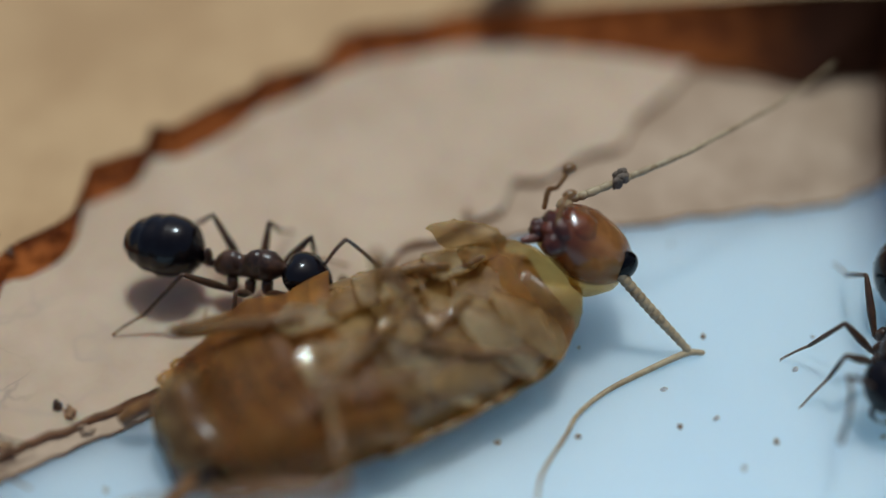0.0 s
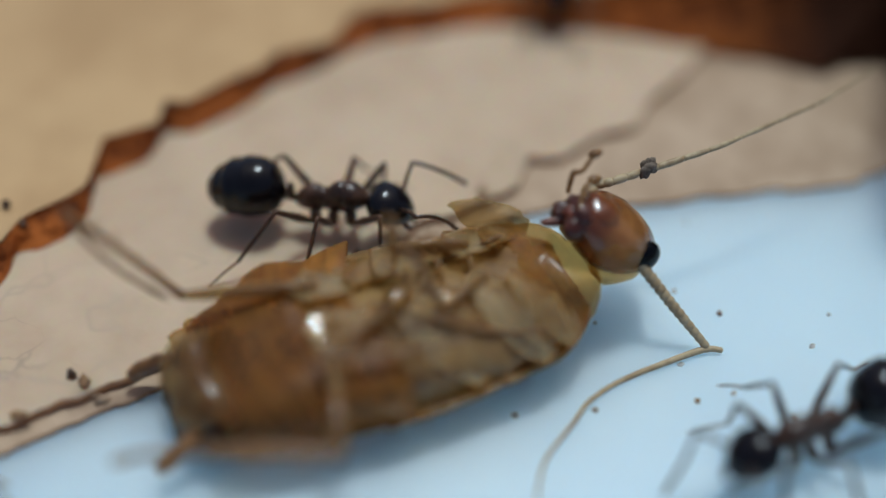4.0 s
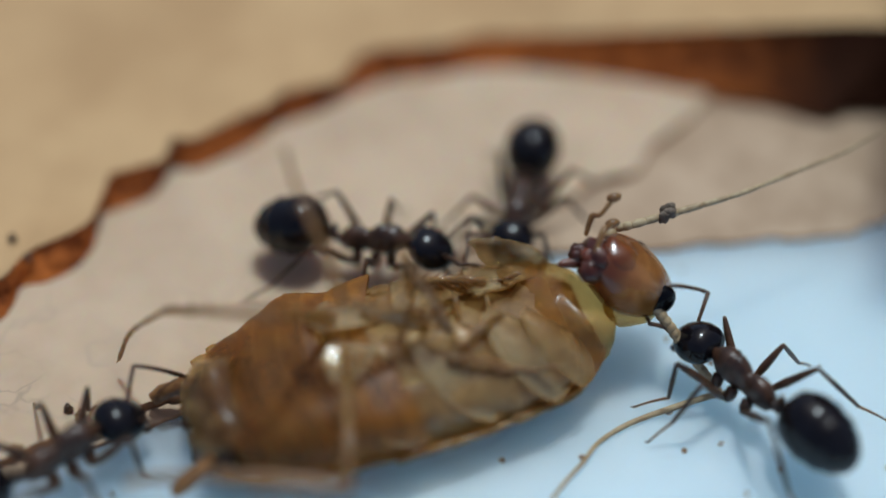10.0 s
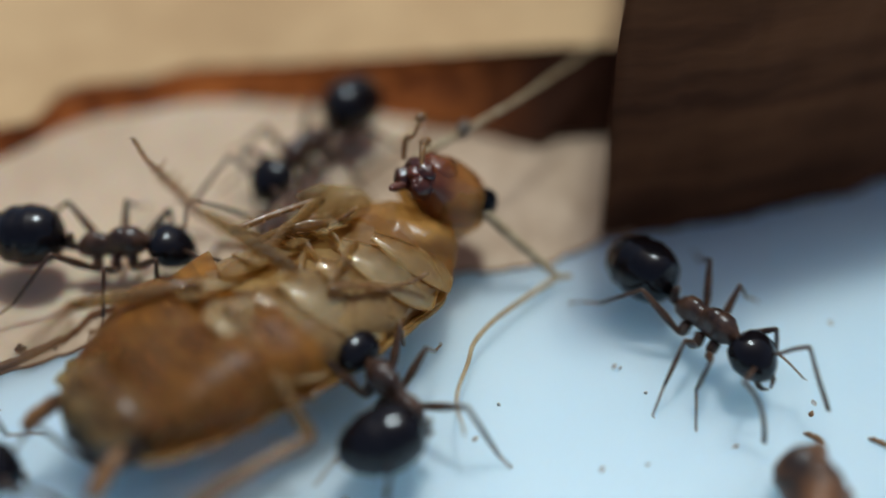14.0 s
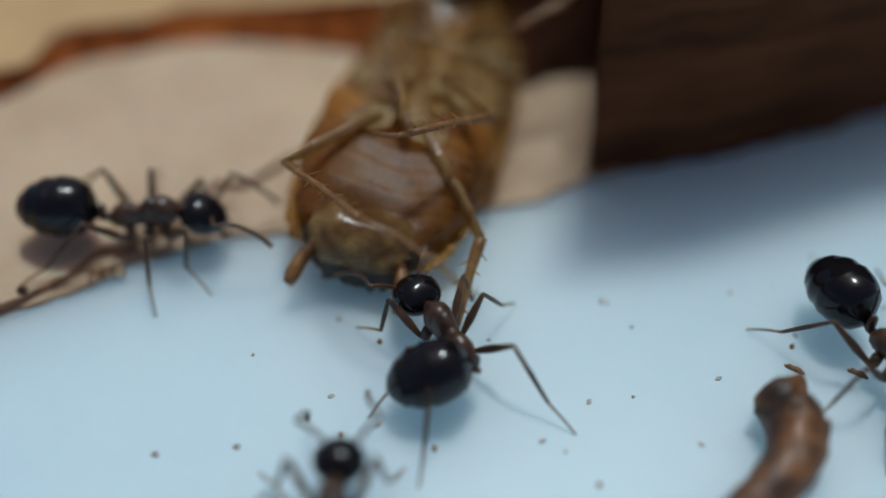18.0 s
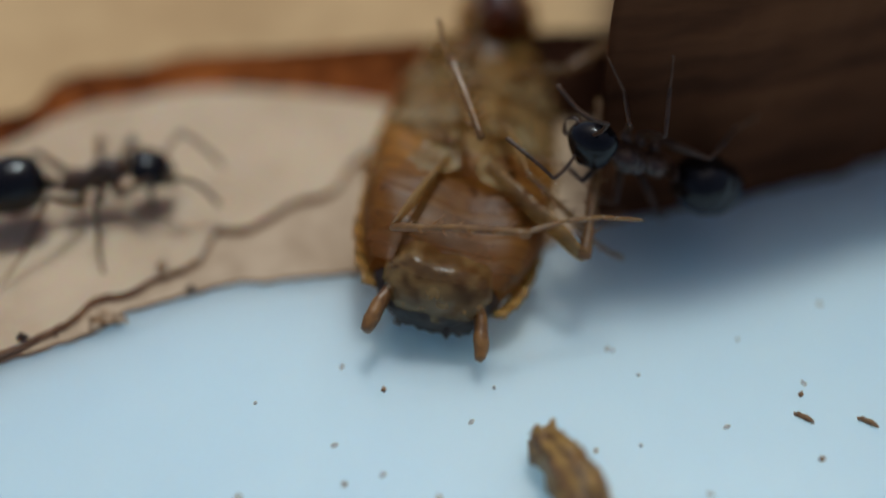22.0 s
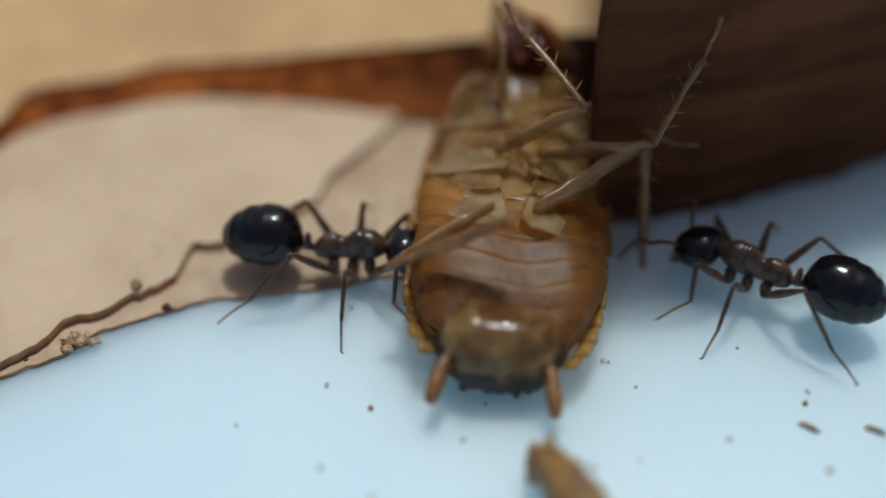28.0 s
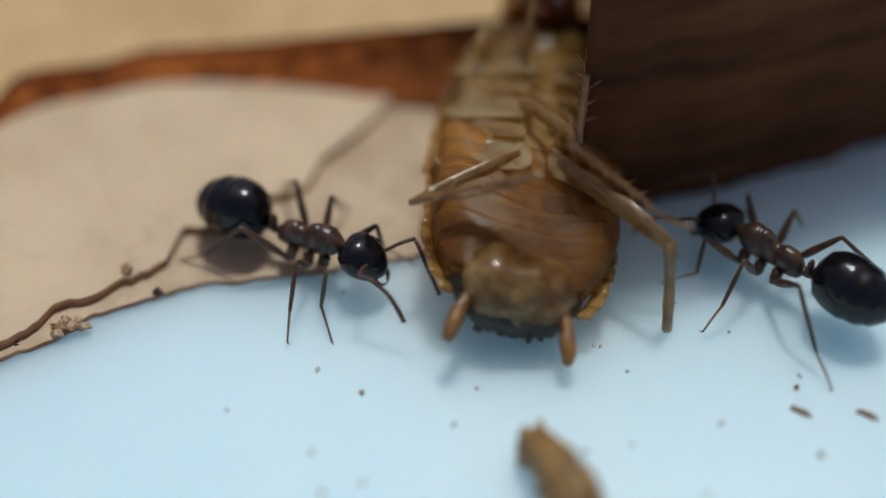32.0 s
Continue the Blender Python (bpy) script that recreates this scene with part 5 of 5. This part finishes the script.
def motions():
    for i, (ant, way) in enumerate(zip(ants, (HAULER_WAY, CIRCLER_WAY, PULLER_WAY, RUNNER_WAY, VISITOR_WAY))):
        ant_motion(ant, way, i * 1.3, CLIMB if i == 2 else CLIMB_LATER if i == 3 else ())
    lean = [(0, 0), (10, 0), (11, -4), (12.5, 0), (14, -6), (17, 0), (19, 10), (23.2, 12), (24, 13), (25.2, 16), (27.5, 4), (31, 4), (32, 12)]
    lift = [(0, 0), (12, 0), (12.5, .4), (13, .5), (13.5, .7), (14, .8), (14.5, .6), (15, .4), (15.5, 0), (32, 0)]
    rows = []
    for t, x, y, a in ROACH_WAY:
        d = float(np.interp(t, [0, 12, 13, 13.5, 14, 15, 15.5, 19, 22, 23, 25, 32], [-.3, -.3, -.4, -.6, -.8, -.7, -.4, -.3, 0, .2, -.1, .08]))
        r = float(np.interp(t, [p[0] for p in lean], [p[1] for p in lean]))
        up = float(np.interp(t, [p[0] for p in lift], [p[1] for p in lift]))
        n = math.degrees(math.asin(up / 9.5))
        place = pose((x + d * math.cos(radians(a))) * MM, (y + d * math.sin(radians(a))) * MM, (abs(r) * .025 + up) * MM, 0, 0, a)
        rows.append((t, place @ pose(0, 0, 0, r, n, 0)))
    walk(roach, rows)
    # where knee and ankle of each leg lie on the body, by time
    fold = {0: ((6.0, .9, 2.35), (7.2, .6, 2.2)), 1: ((6.0, -1.0, 2.35), (7.1, -1.5, 1.9))}
    plan = [[(0, *fold[0]), (14, *fold[0]), (17.5, (7.0, 1.0, 3.6), (8.2, .6, 3.9)), (24, (7.0, .6, 3.6), (8.3, .9, 3.9)), (32, (7.0, .6, 3.6), (8.3, .9, 3.9))],
            [(0, *fold[1]), (14, *fold[1]), (17.5, (6.6, -1.6, 3.0), (7.6, -2.6, 3.4)), (25, (6.6, -1.6, 3.0), (7.6, -2.6, 3.4)), (27.5, (6.2, -1.5, 3.0), (5.8, -2.7, 2.8)), (32, (6.2, -1.5, 3.0), (5.8, -2.7, 2.8))],
            [(0, (5.2, -.4, 4.6), (6.0, -1.0, 2.6)), (11.5, (5.2, -.2, 4.6), (6.0, -.8, 2.6)), (12.3, (6.6, .6, 3.6), (6.0, -.6, 2.6)), (14, (7.4, 1.3, 2.4), (5.8, 1.7, 2.3)), (14.4, (6.6, .4, 3.8), (6.4, 1.6, 5.0)), (14.8, (5.8, -.2, 4.6), (5.6, 1.4, 5.2)), (15.5, (4.4, -.4, 3.2), (5.6, .8, 3.6)), (19, (2.8, -0.1, 2.7), (4.6, 0.8, 3.1)), (20, (3.0, -0.6, 2.7), (4.9, 0.2, 3.3)), (22, (3.0, -0.1, 3.5), (4.8, 1.0, 4.0)), (23, (2.9, 0.4, 3.3), (4.4, 1.5, 4.2)), (24, (3.4, -0.9, 3.5), (4.5, 0.7, 4.8)), (25, (2.9, 0.4, 3.4), (3.9, 2.1, 4.5)),
             (28, (5.0, -1.2, 3.9), (6.6, .2, 4.5)), (31, (5.0, -1.2, 3.9), (6.6, .2, 4.5)), (32, (3.5, -.4, 3.1), (5.3, -.5, 4.1))],
            [(0, (4.2, -1.1, 2.6), (5.7, -1.5, 2.3)), (8.9, (4.2, -1.1, 2.6), (5.7, -1.5, 2.3)), (9.3, (3.8, -1.1, 3.6), (4.4, -.1, 5.0)), (9.7, (3.5, -1.0, 4.5), (3.3, .8, 5.9)),
             (11.5, (3.75, -.3, 4.5), (3.8, 1.4, 6.0)), (13, (3.8, .4, 4.1), (4.05, 2.7, 4.2)), (15.5, (4.0, .2, 4.1), (4.3, 2.4, 4.2)), (17.5, (3.6, -1.4, 3.4), (2.6, -.4, 3.8)),
             (19, (3.6, -1.9, 2.8), (2.2, -1.6, 3.0)), (22, (3.0, -1.2, 3.0), (2.8, -1.6, 2.8)), (23, (2.8, 0.3, 3.3), (3.8, -1.3, 2.3)), (24, (2.9, -0.9, 3.8), (3.1, -2.8, 3.0)), (25, (2.8, 0.4, 3.4), (3.2, -1.6, 2.8)), (28, (4.8, -2.7, 3.3), (6.0, -3.7, 5.3)),
             (31, (4.8, -2.7, 3.3), (6.0, -3.7, 5.3)), (32, (3.3, -.5, 3.2), (2.6, -2.0, 2.7))],
            [(0, (1.8, 1.4, 2.3), (3.6, 2.1, 1.3)), (2.5, (1.8, 1.4, 2.3), (3.4, 2.3, 1.4)), (3.5, (1.7, 1.4, 2.3), (1.7, 2.5, 2.9)), (4.5, (1.55, 1.2, 2.3), (.7, .7, 3.8)), (8.6, (1.55, 1.1, 2.2), (.6, .5, 3.9)), (9.4, (2.6, -.7, 4.2), (.66, 1.3, 3.0)), (10.6, (2.6, -.7, 4.2), (.66, 1.3, 3.0)), (10.95, (2.0, .3, 3.3), (.9, .5, 4.0)),
             (11.3, (1.3, 1.1, 2.1), (.7, .4, 3.9)), (12, (1.5, 1.3, 2.2), (.8, .6, 3.7)), (15, (1.5, 2.1, 2.2), (.6, 1.3, 2.4)), (19, (0.9, 1.8, 2.4), (-0.2, -0.3, 3.2)), (20, (0.6, 1.2, 2.4), (0.8, -1.3, 3.2)), (22, (0.7, 1.3, 2.4), (0.6, -1.0, 3.2)), (23, (0.8, 1.5, 2.4), (0.7, -0.4, 3.2)), (24, (0.6, 1.0, 2.3), (1.4, -1.4, 3.2)), (25, (0.7, 1.3, 2.4), (1.4, -0.9, 3.2)),
             (27, (2.0, 2.0, 2.0), (2.1, .1, 3.3)), (32, (2.1, 2.0, 2.0), (1.7, .4, 3.3))],
            [(0, (3.2, -3.1, 2.2), (1.0, -2.4, 2.3)), (9, (3.2, -3.1, 2.2), (1.0, -2.4, 2.3)), (11.5, (3.1, -3.2, 2.0), (.9, -2.6, 2.4)),
             (13, (3.0, -2.9, .9), (.9, -2.2, .9)), (14, (3.6, -2.9, .9), (1.2, -2.6, .5)), (14.5, (2.2, -2.2, 1.4), (.2, -2.4, .4)), (15, (2.2, -2.3, 1.6), (1.0, -2.9, 1.8)), (15.5, (2.4, -2.3, 1.7), (.9, -2.9, 1.6)), (17.5, (2.0, -2.0, 1.8), (.0, -2.4, .7)), (19, (1.7, -1.7, 2.0), (-.6, -1.9, .5)), (20.8, (1.8, -1.7, 2.1), (-.6, -1.9, .6)), (21.2, (1.9, -2.2, 2.3), (3.2, -2.4, 2.9)),
             (22.3, (2.0, -2.2, 2.3), (3.2, -2.5, 2.8)), (22.7, (2.0, -2.3, 2.1), (1.2, -3.2, 1.8)), (23, (2.0, -2.4, 1.9), (-.6, -3.3, .6)), (24, (1.9, -2.2, 2.3), (-.6, -3.5, .6)), (25, (.6, -1.2, 3.2), (-.5, -3.2, 2.3)),
             (27.5, (5.2, -2.6, 2.9), (4.6, -2.9, 1.2)), (31, (5.2, -2.6, 2.9), (4.6, -2.9, 1.2)), (32, (1.6, -2.4, 2.6), (1.2, -3.1, .9))]]
    for k, ((one, two, toe, shin, hip, thigh), rows) in enumerate(zip(roach_legs, plan)):
        rows = [(t, *[(p[0] + float(np.interp(t, [13, 15.5], [0, .65])), p[1], p[2]) for p in joint]) for t, *joint in rows]
        a, b = leg_rows(hip, thigh, rows + ([(32, *rows[-1][1:])] if rows[-1][0] < 32 else []))
        walk(one, a)
        walk(two, b)
        if k in (2, 4):
            # the foot stays doubled back on its shin while the body is hauled, and springs open later
            pin = Matrix.Translation(vec(shin, 0, 0) * MM)
            walk(toe, [(t, pin @ pose(0, 0, 0, 0, d, float(np.interp(t, [17, 18.5, 25.5, 26.3], [0, 20, 30, 0])) if k == 4 else 0) @ pin.inverted()) for t, d in
                       (((0, 160), (14, 160)) if k == 2 else ((0, 160), (8.6, 160), (9, 90), (9.4, 15), (10.5, 15), (10.75, 90), (11, 160), (14, 160)))
                       + ((15, 95), (16.5, 40), (18.5, 0), (25.5, 0)) + (((26.3, 90), (27, 165), (32, 165)) if k == 4 else ((32, 0),))])
    # the puller curls its hind body under itself while it tugs
    tail = [o for o in ants[2].children if o.name.startswith("gaster")][0]
    hinge = Matrix.Translation(vec(-.95, 0, 1.08) * MM)
    walk(tail, [(t, hinge @ pose(0, 0, 0, 0, d, c) @ hinge.inverted()) for t, c, d in
                ((0, 0, 0), (13.1, 0, 0), (13.5, -80, 0), (14, -112, -6), (15.5, -108, -6), (18.5, -112, -10), (19.1, -112, -10), (19.5, -10, 0), (20, 0, 0), (32, 0, 0))])
    lifted = [o for o in ants[0].children if o.name.startswith("gaster")][0]
    walk(lifted, [(t, hinge @ pose(0, 0, 0, 0, d, 0) @ hinge.inverted()) for t, d in ((0, 6), (2, 4), (5, -6), (10, -5), (11, 8), (13, 6), (18, 8), (22, 4), (24, 10), (27.5, 2), (32, 2))])
    walk(case, [(0, pose(6.6 * MM, -6.3 * MM, 0)), (19.1, pose(6.6 * MM, -6.3 * MM, 0)), (19.5, pose(7.1 * MM, -6.9 * MM, 0)),
                (20, pose(7.2 * MM, -7.6 * MM, 0)), (20.5, pose(7.4 * MM, -11 * MM, 0)), (32, pose(8 * MM, -14 * MM, 0))])
    walk(husk, [(0, pose(.5 * MM, -13 * MM, 0)), (19.5, pose(.5 * MM, -12 * MM, 0)), (20, pose(.9 * MM, -7.3 * MM, 0)),
                (20.5, pose(1.65 * MM, -6.3 * MM, 0)), (32, pose(1.7 * MM, -6.3 * MM, 0))])


motions()
